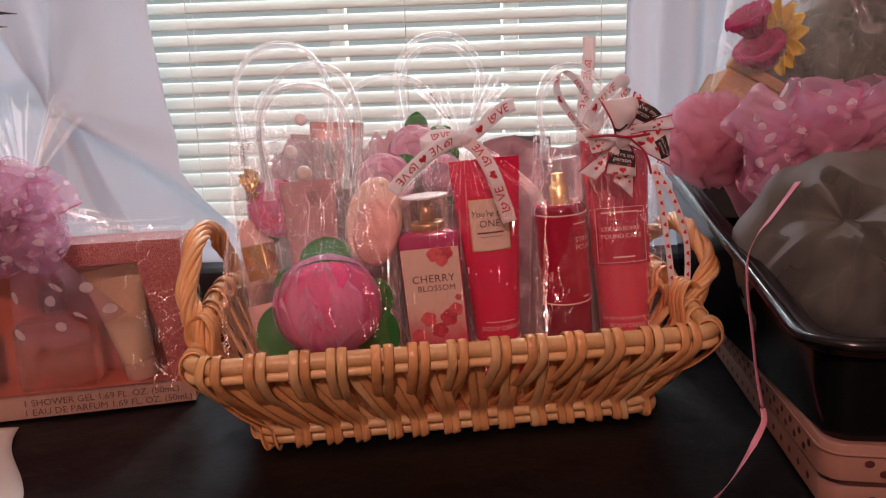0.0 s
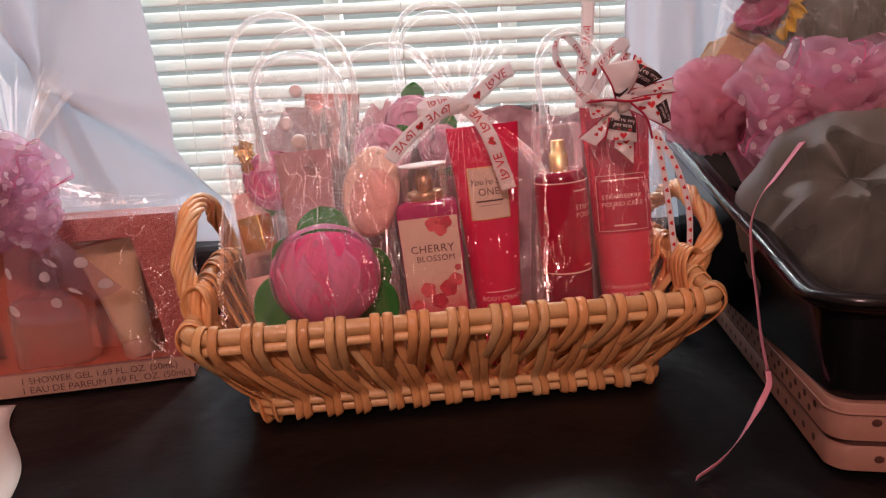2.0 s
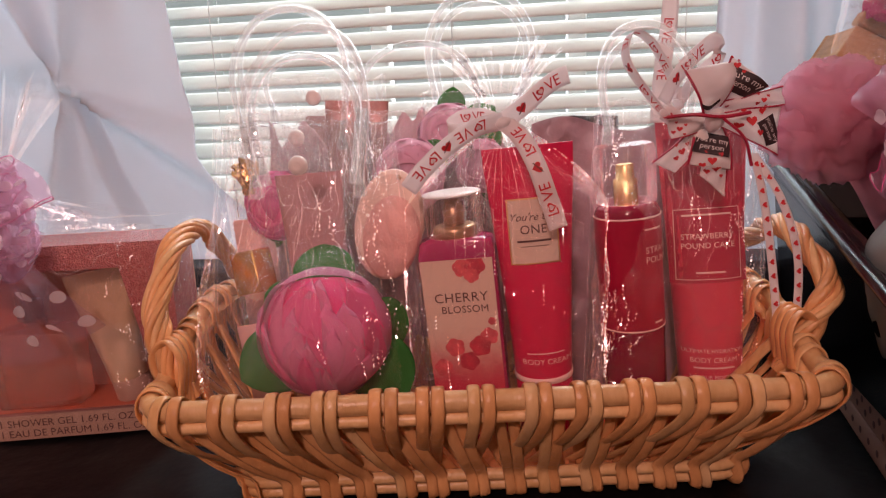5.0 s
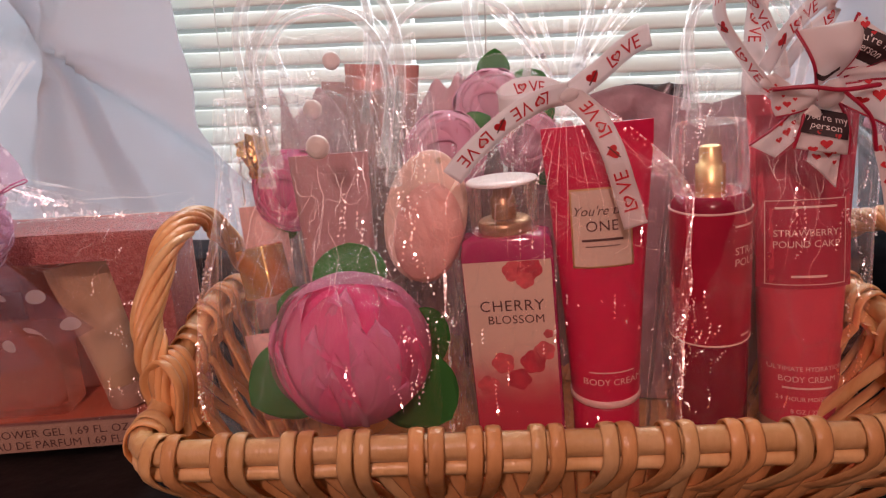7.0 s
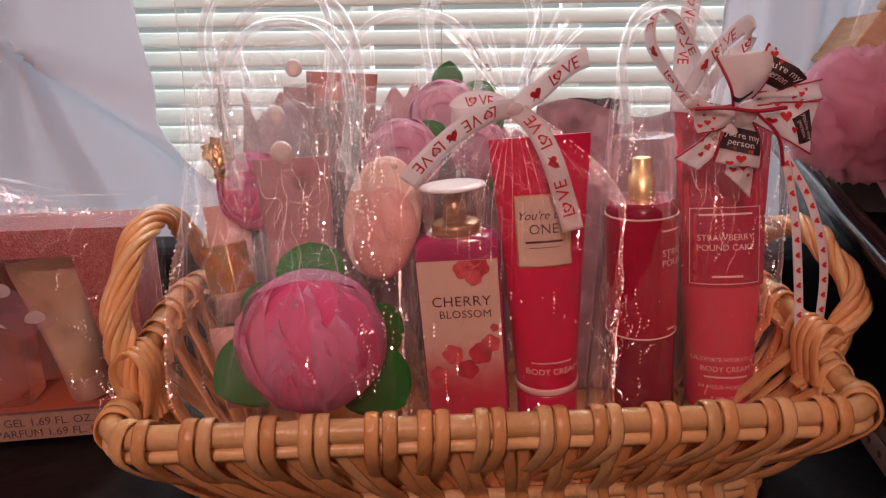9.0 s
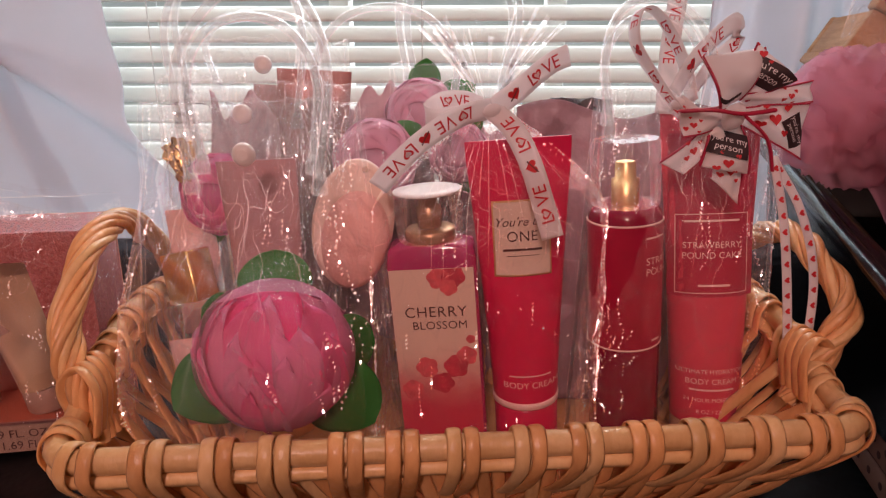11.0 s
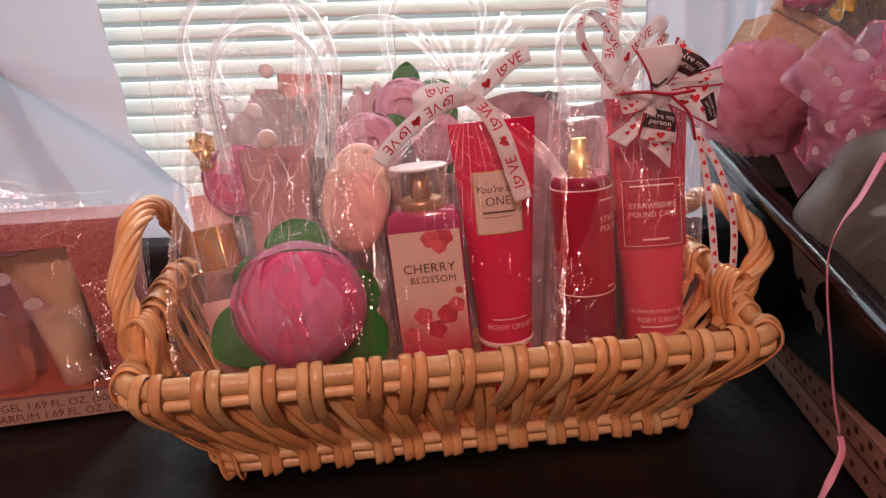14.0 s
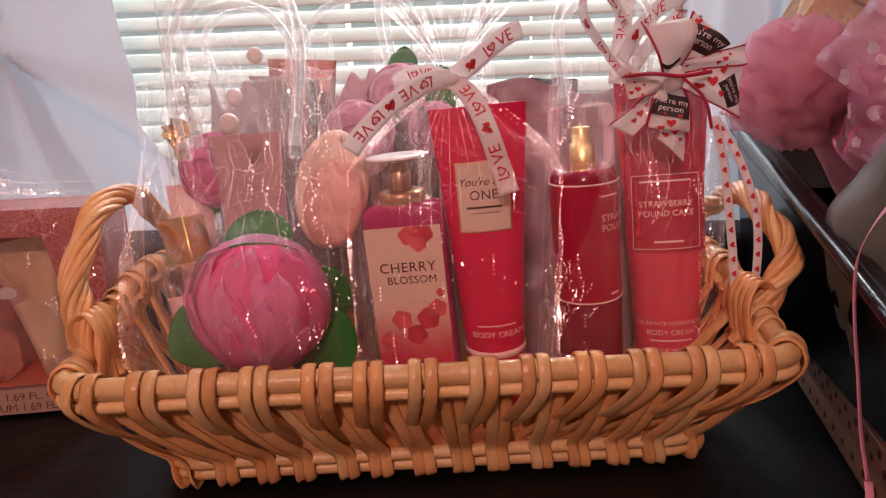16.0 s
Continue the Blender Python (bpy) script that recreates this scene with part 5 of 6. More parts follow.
def wrap():
    """Cellophane gathered over the bottle and the red tube."""
    t = thing("cellophane_wrap", "crinkled clear cellophane gathered and tied over two bottles", "cellophane", pose(0.018, 0.574, 0.767))
    nr, ns = 40, 72
    rings = []
    for j in range(nr + 1):
        v = j / nr
        z = v * 0.229
        k = max(0.0, (z - 0.170) / 0.059)
        neck = 1 - k ** 1.3
        hx, hy = 0.064 * neck + 0.006, 0.031 * neck + 0.005
        out = []
        for i in range(ns):
            a = 2 * math.pi * i / ns
            c, s = math.cos(a), math.sin(a)
            q = (abs(c) ** 4 + abs(s) ** 4) ** -0.25
            w = 0.0035 * nz(c * 2, s * 2, z * 30, 1.4) + (0.12 * k * neck * 0.03 * math.sin(a * 13 + 2 * z) if k else 0)
            pl = 1 + 0.16 * k * math.sin(a * 11 + 3 * nz(c, s, 1, 2))
            out.append(((hx * q * c) * pl + w * c - 0.001 * k, (hy * q * s) * pl + w * s - 0.004 * k, z))
        rings.append(out)
    part("body", loft(rings, cap=False), M["film"], t)
    def face(u, v):
        j, i = v * nr, (0.5 + 0.5 * u) * ns
        return Vector(rings[min(nr, int(j))][int(i) % ns]).lerp(Vector(rings[min(nr, int(j) + 1)][int(i) % ns]), j - int(j))
    creases(face, 46, 31, t, ((0.5, 1.0), (0.42, 1.0), (0.58, 1.0)), 0.8, 0.5, 0.0003)
    for kk in range(4):
        a0 = kk / 4 * 2 * math.pi + 0.4
        ln, sp = 0.044 + 0.014 * random.random(), 0.35 + 0.3 * random.random()
        def fan(u, v, a0=a0, ln=ln, sp=sp):
            a = a0 + (u - 0.5) * 1.5
            r = 0.004 + (0.014 + 0.020 * sp) * v ** 1.3 * (1 + 0.25 * math.sin(u * 19))
            return (r * math.cos(a) * 1.25 - 0.001, r * math.sin(a) * 0.7 - 0.004, 0.229 + ln * v * (1 - 0.18 * abs(2 * u - 1) + 0.08 * math.sin(u * 23)))
        part("frill", sheet(fan, 26, 10), M["fan"], t)


wrap()


def love_ribbon(label, strips, knot=None, group=""):
    t = thing("ribbon", label, "ribbon", group=group)
    for pts, across, width, prints in strips:
        s = Strip(pts, across, width, 48)
        band = part("band", s.mesh(), M["ribbon"], t)
        for kind, pos, flip in prints:
            if kind == "heart":
                part("heart_print", s.blob(heart(width * 0.62), pos, 0, 1), M["red_print"], band)
                ln = [(-0.0006, -0.0004), (width * 0.55, width * 0.30), (width * 0.55, width * 0.36), (-0.0006, 0.0004)]
                part("arrow_print", s.blob([(x - width * 0.25, z - width * 0.2) for x, z in ln], pos, 0, flip, 0.0009), M["ink"], band)
            elif kind == "love":
                part("lettering", s.word("L  VE", width * 0.85, pos, 0, flip), M["red_print"], band)
                o = heart(width * 0.55)
                part("heart_print", s.blob(o, pos - flip * s.face(pos) * width * 0.42, 0, flip, 0.0007), M["red_print"], band)
                part("heart_print", s.blob([(x * 0.6, z * 0.6) for x, z in o], pos - flip * s.face(pos) * width * 0.42, 0, flip, 0.0010), M["ribbon"], band)
    if knot:
        kn = lathe([(0.0014, -0.005), (0.0032, -0.003), (0.0038, 0), (0.0030, 0.003), (0.0014, 0.005)], 12)
        part("knot", moved(kn, pose(*knot, 0, 70, 0)), M["ribbon"], t)
    return t


W = 0.0125
love_ribbon("white ribbon printed with red LOVE and hearts, tied round the cellophane", [
    ([(0.018, 0.560, 0.996), (0.003, 0.548, 0.993), (-0.016, 0.543, 0.982), (-0.034, 0.541, 0.966), (-0.044, 0.541, 0.954)], (0.10, -0.2, 1), W, [("love", 0.025, -1), ("heart", 0.044, -1), ("love", 0.062, -1)]),
    ([(0.020, 0.560, 0.996), (0.034, 0.562, 1.006), (0.046, 0.567, 1.016), (0.055, 0.571, 1.022), (0.063, 0.574, 1.025)], (-0.3, -0.25, 1), W, [("heart", 0.014, 1), ("love", 0.036, 1)]),
    ([(0.020, 0.560, 0.995), (0.031, 0.548, 0.985), (0.040, 0.541, 0.968), (0.047, 0.540, 0.948), (0.054, 0.541, 0.926)], (1, 0, 0.25), W, [("love", 0.022, -1), ("heart", 0.042, -1), ("love", 0.064, -1)]),
    ([(0.014, 0.564, 0.997), (0.004, 0.572, 1.000), (-0.010, 0.580, 0.999), (-0.020, 0.578, 0.992), (-0.012, 0.566, 0.990), (0.010, 0.560, 0.994)], (0, -0.3, 1), W * 0.9, [("love", 0.02, 1)]),
], (0.019, 0.558, 0.995))
love_ribbon("loops of white LOVE ribbon round the clear bag's handles", [
    ([(0.132, 0.585, 0.992), (0.118, 0.588, 1.010), (0.104, 0.594, 1.034), (0.108, 0.600, 1.052), (0.122, 0.604, 1.046), (0.136, 0.600, 1.020), (0.140, 0.592, 0.998)], (0.3, -1, 0.1), W, [("love", 0.02, 1), ("heart", 0.045, 1), ("love", 0.07, 1), ("love", 0.10, 1)]),
    ([(0.128, 0.588, 1.004), (0.138, 0.590, 1.022), (0.152, 0.596, 1.036), (0.166, 0.606, 1.044), (0.170, 0.612, 1.034), (0.154, 0.606, 1.020), (0.140, 0.596, 1.004)], (-0.2, -0.4, 1), W, [("heart", 0.018, 1), ("love", 0.036, 1), ("love", 0.07, 1)]),
    ([(0.128, 0.584, 0.998), (0.138, 0.580, 0.990), (0.150, 0.580, 0.984)], (0, -0.2, 1), W, [("love", 0.012, 1)]),
    ([(0.130, 0.610, 0.99), (0.138, 0.640, 1.03), (0.146, 0.660, 1.062), (0.149, 0.668, 1.092)], (1, 0, 0.2), W, [("love", 0.05, 1), ("love", 0.085, 1)]),
], (0.130, 0.584, 0.998), "")


def big_bow():
    C = Vector((0.158, 0.582, 0.991))
    t = thing("gift_bow", "wide white ribbon bow with red edges, hearts and dark badges", "bow", Matrix.Translation(C))
    def fold(a, b, c, d, near, bulge, curl, deco, seed):
        """One fold of the ribbon: corners in millimetres (a, b its inner end; c, d its outer end), near: how far it stands out."""
        q = [Vector((x, 0, z)) / 1000 for x, z in (a, b, c, d)]
        def f(u, v):
            p = (q[0] * (1 - v) + q[1] * v) * (1 - u) + (q[3] * (1 - v) + q[2] * v) * u
            out = near * u + bulge * math.sin(math.pi * u) * (0.6 + 0.4 * math.sin(math.pi * v)) + curl * (2 * v - 1) * u + 2.0 * math.sin(v * 6 + u * 4 + seed)
            return p + Vector((0, -out / 1000, 0))
        band = part("band", sheet(f, 22, 12, thick=0.0004), M["ribbon"], t)
        for e in (0.015, 0.985):
            part("edge_stripe", sweep([Vector(f(i / 22, e)) for i in range(23)], 0.0010, 5, flat=0.6), M["wine"], band)
        L = ((q[2] + q[3]) - (q[0] + q[1])).length / 2
        Wd = ((q[1] - q[0]).length + (q[2] - q[3]).length) / 2
        def on(u, v, lift):
            return Vector(f(min(1, max(0, u)), min(1, max(0, v)))) + Vector((0, -lift, 0))
        for kind, u0, v0, size, turn in deco:
            cs, sn = math.cos(radians(turn)), math.sin(radians(turn))
            # in-plane axes of the fold at that spot
            o = on(u0, v0, 0)
            eu, ev = (on(u0 + 0.05, v0, 0) - o) / 0.05, (on(u0, v0 + 0.05, 0) - o) / 0.05
            det = eu.x * ev.z - eu.z * ev.x
            def place(x, z, lift):
                x, z = x * cs - z * sn, x * sn + z * cs
                du, dv = (x * ev.z - z * ev.x) / det, (eu.x * z - eu.z * x) / det
                return on(u0 + du, v0 + dv, lift)
            if kind == "badge":
                bm = bmesh.new()
                g = [[bm.verts.new(place((i / 8 - 0.5) * size, (j / 6 - 0.5) * size * 0.62, 0.0009)) for j in range(7)] for i in range(9)]
                for i in range(8):
                    for j in range(6):
                        bm.faces.new((g[i][j], g[i + 1][j], g[i + 1][j + 1], g[i][j + 1]))
                bd = part("badge_print", bm, M["black_print"], band)
                for line, zz in (("you're my", 0.13), ("person", -0.20)):
                    tm = text_mesh(line, size * 0.23)
                    for w in tm.verts:
                        w.co = place(w.co.x, w.co.z + zz * size * 0.62 - size * 0.03, 0.0015)
                    part("lettering", tm, M["white_print"], bd)
            elif kind == "arc":
                bm = bmesh.new()
                vs = [[bm.verts.new(place(size * r * math.cos(a_), size * r * math.sin(a_), 0.0009)) for r in (0.82, 1.0)] for a_ in [radians(200 + 11 * i) for i in range(12)]]
                for i in range(11):
                    bm.faces.new((vs[i][0], vs[i + 1][0], vs[i + 1][1], vs[i][1]))
                part("arc_print", bm, M["black_print"], band)
            else:
                for du, dv, k in ((0, 0, 1.0), (0.7, 0.5, 0.6), (-0.7, -0.4, 0.75), (0.5, -0.7, 0.55), (-0.4, 0.8, 0.5)):
                    bm = bmesh.new()
                    bm.faces.new([bm.verts.new(place(x * k + du * size * 1.3, z * k + dv * size * 1.3, 0.0009)) for x, z in heart(size, 14)])
                    part("heart_print", bm, M["red_print"], band)
    fold((-5, 3), (6, 9), (16, 38), (-18, 33), 4, 12, 2, [("arc", 0.55, 0.35, 0.015, 0)], 1)
    fold((9, 8), (3, 16), (10, 41), (32, 20), 10, 5, -3, [("badge", 0.62, 0.5, 0.024, -28), ("hearts", 0.9, 0.8, 0.005, 0)], 2)
    fold((6, 4), (8, 12), (42, 20), (45, 8), 6, 9, 2, [("hearts", 0.6, 0.5, 0.004, 0)], 3)
    fold((5, -4), (10, 6), (40, 8), (42, -25), 8, 8, 3, [("hearts", 0.45, 0.6, 0.0075, 0), ("badge", 0.80, 0.45, 0.018, -65)], 4)
    fold((-3, -6), (-4, 5), (-31, 3), (-27, -12), 7, 8, -2, [("hearts", 0.75, 0.4, 0.004, 0)], 5)
    fold((-2, -11), (-9, -3), (-39, -27), (-22, -35), 5, 4, 2, [("hearts", 0.55, 0.5, 0.0055, 20)], 6)
    fold((-11, -3), (9, -6), (12, -33), (-16, -29), 12, 6, 2, [("badge", 0.42, 0.5, 0.022, -12), ("hearts", 0.82, 0.5, 0.006, 0)], 7)
    fold((-4, -10), (10, -12), (11, -53), (-8, -36), 7, 3, 1, [("hearts", 0.62, 0.5, 0.0055, 0)], 8)
    kn = lathe([(0.002, -0.008), (0.005, -0.005), (0.0065, 0), (0.005, 0.005), (0.002, 0.008)], 14)
    part("knot", moved(kn, pose(0, -0.010, 0, 20, 20, 0)), M["ribbon"], t)
    part("tie", sweep(curve_points([(-0.031, -0.012, 0.003), (-0.015, -0.017, 0.004), (0.002, -0.018, 0.002), (0.020, -0.016, 0.004)], 20), 0.0026, 6, flat=0.5), M["wine"], t)
    part("tie", sweep(curve_points([(0.003, -0.018, 0.001), (0.016, -0.020, -0.012), (0.022, -0.018, -0.030)], 14), 0.0020, 6, flat=0.5), M["wine"], t)


big_bow()


def heart_tape():
    t = thing("narrow_ribbon", "narrow white ribbon with small dark red hearts hanging in a loop", "ribbon")
    for pts in ([(0.186, 0.578, 0.968), (0.190, 0.562, 0.930), (0.196, 0.556, 0.880), (0.202, 0.556, 0.830), (0.205, 0.556, 0.800)], [(0.188, 0.582, 0.966), (0.204, 0.572, 0.935), (0.214, 0.566, 0.895), (0.212, 0.560, 0.840), (0.206, 0.557, 0.802)]):
        s = Strip(pts, (1, 0.1, 0), 0.0056, 40)
        band = part("band", s.mesh(), M["ribbon"], t)
        d = 0.008
        while d < s.s[-1] - 0.004:
            part("heart_print", s.blob(heart(0.0042, 12), d, 0, 1, 0.0006), M["red_print"], band)
            part("heart_print", s.blob(heart(0.0042, 12), d, 0, 1, -0.0006), M["red_print"], band)
            d += 0.0095


heart_tape()

# ---- left of the basket: the boxed perfume set ----
M["glitter"] = mat("rose_glitter_card", (0.56, 0.16, 0.14), 0.26, second=(0.30, 0.05, 0.05), scale=420, bump=0.9, bscale=700, spec=0.8)
M["card_pale"] = mat("pale_pink_card", (0.46, 0.28, 0.21), 0.5, var=0.06, scale=20)
M["card_red"] = mat("red_inner_card", (0.56, 0.13, 0.065), 0.4, var=0.12, scale=14)
M["champagne"] = mat("champagne_tube", (0.66, 0.44, 0.27), 0.30, metal=0.3, var=0.05, scale=20)
M["amber"] = mat("amber_liquid", (0.82, 0.34, 0.24), 0.06, trans=0.75, var=0.05, scale=20)
M["organza"] = cloth("pink_dotted_organza", (0.96, 0.56, 0.72), 0.55, 0.3, 1800, alpha=0.62, var=0.12, dots=(0.95, 0.88, 0.90), dot_scale=34, dot_size=0.16, rough=0.5)
M["organza_light"] = cloth("pale_dotted_organza", (0.97, 0.64, 0.80), 0.60, 0.3, 1800, alpha=0.74, var=0.12, dots=(0.96, 0.90, 0.93), dot_scale=34, dot_size=0.16, rough=0.5)
M["organza_plain"] = cloth("pink_organza", (0.97, 0.55, 0.66), 0.50, 0.3, 1800, alpha=0.60, var=0.12, rough=0.5)
M["edge_wire"] = mat("magenta_edge", (0.62, 0.08, 0.25), 0.5)


def gift_box():
    m = pose(-0.250, 0.596, TABLE + 0.002, 0, 0, 12.5)
    t = thing("gift_set_box", "rose glitter gift box with a clear window, perfume and tubes inside", "gift box", m)
    Wd, Hh, Dp = 0.300, 0.160, 0.062
    inner = 0.046
    part("back_panel", box(-Wd, 0, Dp - 0.002, Dp, 0, Hh), M["card_red"], t, smooth=False)
    part("base_panel", box(-Wd, 0, 0.001, Dp - 0.0022, 0, 0.002), M["card_red"], t, smooth=False)
    part("top_panel", box(-Wd, 0, 0.001, Dp - 0.0022, Hh - 0.002, Hh), M["glitter"], t, smooth=False)
    for x in (-Wd, -0.002):
        part("side_panel", box(x, x + 0.002, 0.001, Dp - 0.0022, 0.0022, Hh - 0.0022), M["glitter"], t, smooth=False)
    part("inner_floor", box(-Wd + 0.003, -0.003, 0.004, Dp - 0.003, 0.0024, 0.020), M["card_red"], t, smooth=False)
    def face(poly, name, mm, y0=-0.001, y1=0.0008):
        bm = bmesh.new()
        a = [bm.verts.new((x, y0, z)) for x, z in poly]
        b = [bm.verts.new((x, y1, z)) for x, z in poly]
        bm.faces.new(a)
        bm.faces.new(list(reversed(b)))
        for i in range(len(poly)):
            j = (i + 1) % len(poly)
            bm.faces.new((a[j], a[i], b[i], b[j]))
        return part(name, bm, mm, t, smooth=False)
    lo, hi = 0.0225, 0.140
    face([(-Wd, 0.0), (0, 0.0), (0, lo - 0.0015), (-Wd, lo - 0.0015)], "front_strip", M["card_pale"])
    face([(-Wd, lo - 0.0013), (-0.018, lo - 0.0013), (-0.018, lo + 0.0006), (-Wd, lo + 0.0006)], "foil_line", M["rose_gold"], -0.0014)
    face([(-0.018, lo - 0.0013), (0, lo - 0.0013), (0, Hh), (-0.040, Hh), (-0.040, hi)], "front_border", M["glitter"])
    face([(-Wd, hi), (-0.0402, hi), (-0.0402, Hh), (-Wd, Hh)], "front_header", M["glitter"])
    face([(-Wd, lo + 0.001), (-0.0185, lo + 0.001), (-0.0402, hi - 0.0003), (-Wd, hi - 0.0003)], "window_film", M["glass_clear"], 0.0002, 0.0004)
    f = lambda z, x=0: -0.001
    letters("1 SHOWER GEL 1.69 FL. OZ. (50mL)", 0.0088, f, -0.014, 0.0115, 0.0005, M["ink"], t, align="RIGHT")
    letters("1 EAU DE PARFUM 1.69 FL. OZ. (50mL)", 0.0088, f, -0.003, 0.0025, 0.0005, M["ink"], t, align="RIGHT")
    # what shows through the window
    def placed(name, label, cat, x, y, z, ry=0):
        ob = thing(name, label, cat, m @ pose(x, y, z, 0, ry, 0))
        return ob
    tb = placed("lotion_tube", "champagne gold squeeze tube in the gift box window", "lotion tube", -0.051, 0.028, 0.0205, -10)
    squeeze_tube(tb, 0.0155, 0.0270, 0.114, 0.018, M["champagne"], M["card_pale"])
    pb = placed("perfume_bottle", "square perfume bottle of amber pink liquid in the gift box", "perfume bottle", -0.125, 0.030, 0.0205)
    part("bottle", loft([rounded(0.033, 0.016, 0.006, 0), rounded(0.034, 0.017, 0.007, 0.002), rounded(0.034, 0.017, 0.007, 0.060), rounded(0.028, 0.013, 0.007, 0.066), rounded(0.009, 0.009, 0.0085, 0.067), rounded(0.009, 0.009, 0.0085, 0.074)]), M["amber"], pb)
    part("cap", lathe([(0.0125, 0.0742), (0.013, 0.075), (0.013, 0.100), (0.012, 0.101)], 24), M["overcap"], pb, "clear round cap")
    part("pump", lathe([(0.0072, 0.0742), (0.0072, 0.090), (0.005, 0.091)], 20), M["rose_gold"], pb)
    lb = placed("lotion_tube", "pale pink lotion bottle in the gift box window", "lotion bottle", -0.205, 0.028, 0.0205)
    part("body", lathe([(0.018, 0), (0.020, 0.002), (0.020, 0.060), (0.017, 0.066)], 30), M["pink_label"], lb)
    part("cap", lathe([(0.0165, 0.0662), (0.0165, 0.082), (0.0155, 0.083)], 30), M["champagne"], lb)
    # clear wrap drawn up over the box
    wr = thing("cellophane_wrap", "clear cellophane wrapped over the gift box and gathered on top", "cellophane", m)
    gx, gz = -0.135, 0.205
    def front(u, v):
        x = -Wd - 0.004 + (Wd + 0.008) * u
        z = 0.001 + v * (Hh + 0.010)
        return (x, -0.004 - 0.0035 * nz(x, z, 0, 30) - 0.004 * v * v, z)
    part("front_sheet", sheet(front, 60, 30), M["film"], wr)
    def over(u, v):
        x0 = -Wd - 0.004 + (Wd + 0.008) * u
        k = v ** 1.7
        x = x0 + (gx - x0) * v ** 1.15
        y = (-0.008) + (0.030 + 0.008) * v
        z = Hh + 0.011 + (gz - Hh - 0.011) * k + 0.005 * nz(x0 * 9, v * 3, 2, 2.0) * (1 - v) + 0.004 * math.sin(u * 46) * v * (1 - 0.5 * v)
        return (x, y, z)
    part("front_gather", sheet(over, 90, 24), M["frill"], wr)
    creases(front, 24, 8, wr, ((0.55, 1.0), (0.9, 1.0)), 1.3, 0.3)
    creases(over, 50, 9, wr, ((0.5, 1.0), (0.8, 1.0), (0.95, 0.9)), 1.2, 0.5, 0.0005)
    part("back_gather", sheet(lambda u, v: (lambda q: (q[0], 0.068 - q[1], q[2]))(over(u, v)), 60, 16), M["film"], wr)
    part("side_sheet", sheet(lambda u, v: (0.004 + 0.003 * nz(u, v, 4, 6), -0.004 + 0.072 * u, 0.001 + v * (Hh + 0.010)), 14, 24), M["film"], wr)
    for k in range(5):
        a0 = k / 5 * 2 * math.pi
        def fan(u, v, a0=a0, k=k):
            a = a0 + (u - 0.5) * 1.3
            r = 0.004 + 0.034 * v ** 1.2 * (1 + 0.3 * math.sin(u * 17 + k))
            return (gx + r * math.cos(a) * 1.2, 0.030 + r * math.sin(a) * 0.8, gz + (0.075 + 0.012 * math.sin(k * 2.1)) * v * (1 + 0.10 * math.sin(u * 21)))
        part("frill", sheet(fan, 26, 10), M["fan"], wr)
    return m @ Vector((gx, 0.030, gz))


GATHER = gift_box()


def organza_bow(label, C, loops, width, material, edge=True, group=""):
    """A puffy bow of sheer ribbon: each loop goes out and back with ruffled edges."""
    t = thing("organza_bow", label, "bow", Matrix.Translation(C), group=group)
    rnd = random.Random(len(loops))
    more = [(dx * 0.72 + rnd.uniform(-0.018, 0.018), dy - 0.012, dz * 0.72 + rnd.uniform(-0.018, 0.018), w * 0.8) for dx, dy, dz, w in loops]
    loops = [(dx * 0.92, dy, dz * 0.92, w * 0.85) for dx, dy, dz, w in loops] + more
    for k, (dx, dy, dz, w) in enumerate(loops):
        d = Vector((dx, dy, dz))
        R = d.length
        d.normalize()
        ac = d.cross(Vector((0.2, 1, 0.3))).normalized()
        nn = d.cross(ac)
        def f(u, v, d=d, ac=ac, nn=nn, R=R, w=w, k=k):
            a = 2 * math.pi * u
            out = R * (0.5 - 0.5 * math.cos(a)) * (1 - 0.08 * (2 * v - 1) ** 2)
            side = R * 0.36 * math.sin(a) * (1 + 0.2 * math.sin(k * 3 + v * 4))
            ww = w * (0.22 + 0.78 * math.sin(math.pi * u) ** 0.6) * (v - 0.5)
            wob = 0.12 * R * nz(u * 3 + k, v * 2, k * 1.7, 1.4) + 0.30 * R * (0.22 - abs(nz(u * 4 + k, v * 2.4, k * 2.3, 1.3))) * math.sin(math.pi * u) + 0.07 * R * (0.22 - abs(nz(u * 10 + k, v * 5, k * 1.3, 1.2)))
            return d * (out + wob) + nn * (side + wob) + ac * ww
        lp = part("loop", sheet(f, 44, 16), material, t)
        if edge and k < len(loops) - len(more) and k % 2 == 0:
            for e in (0.0, 1.0):
                part("edge", sweep([f(i / 36, e) for i in range(37)], 0.00045, 5), M["edge_wire"], lp)
    part("knot", lathe([(0.003, -0.008), (0.009, -0.004), (0.010, 0.002), (0.004, 0.009)], 14), material, t)
    return t


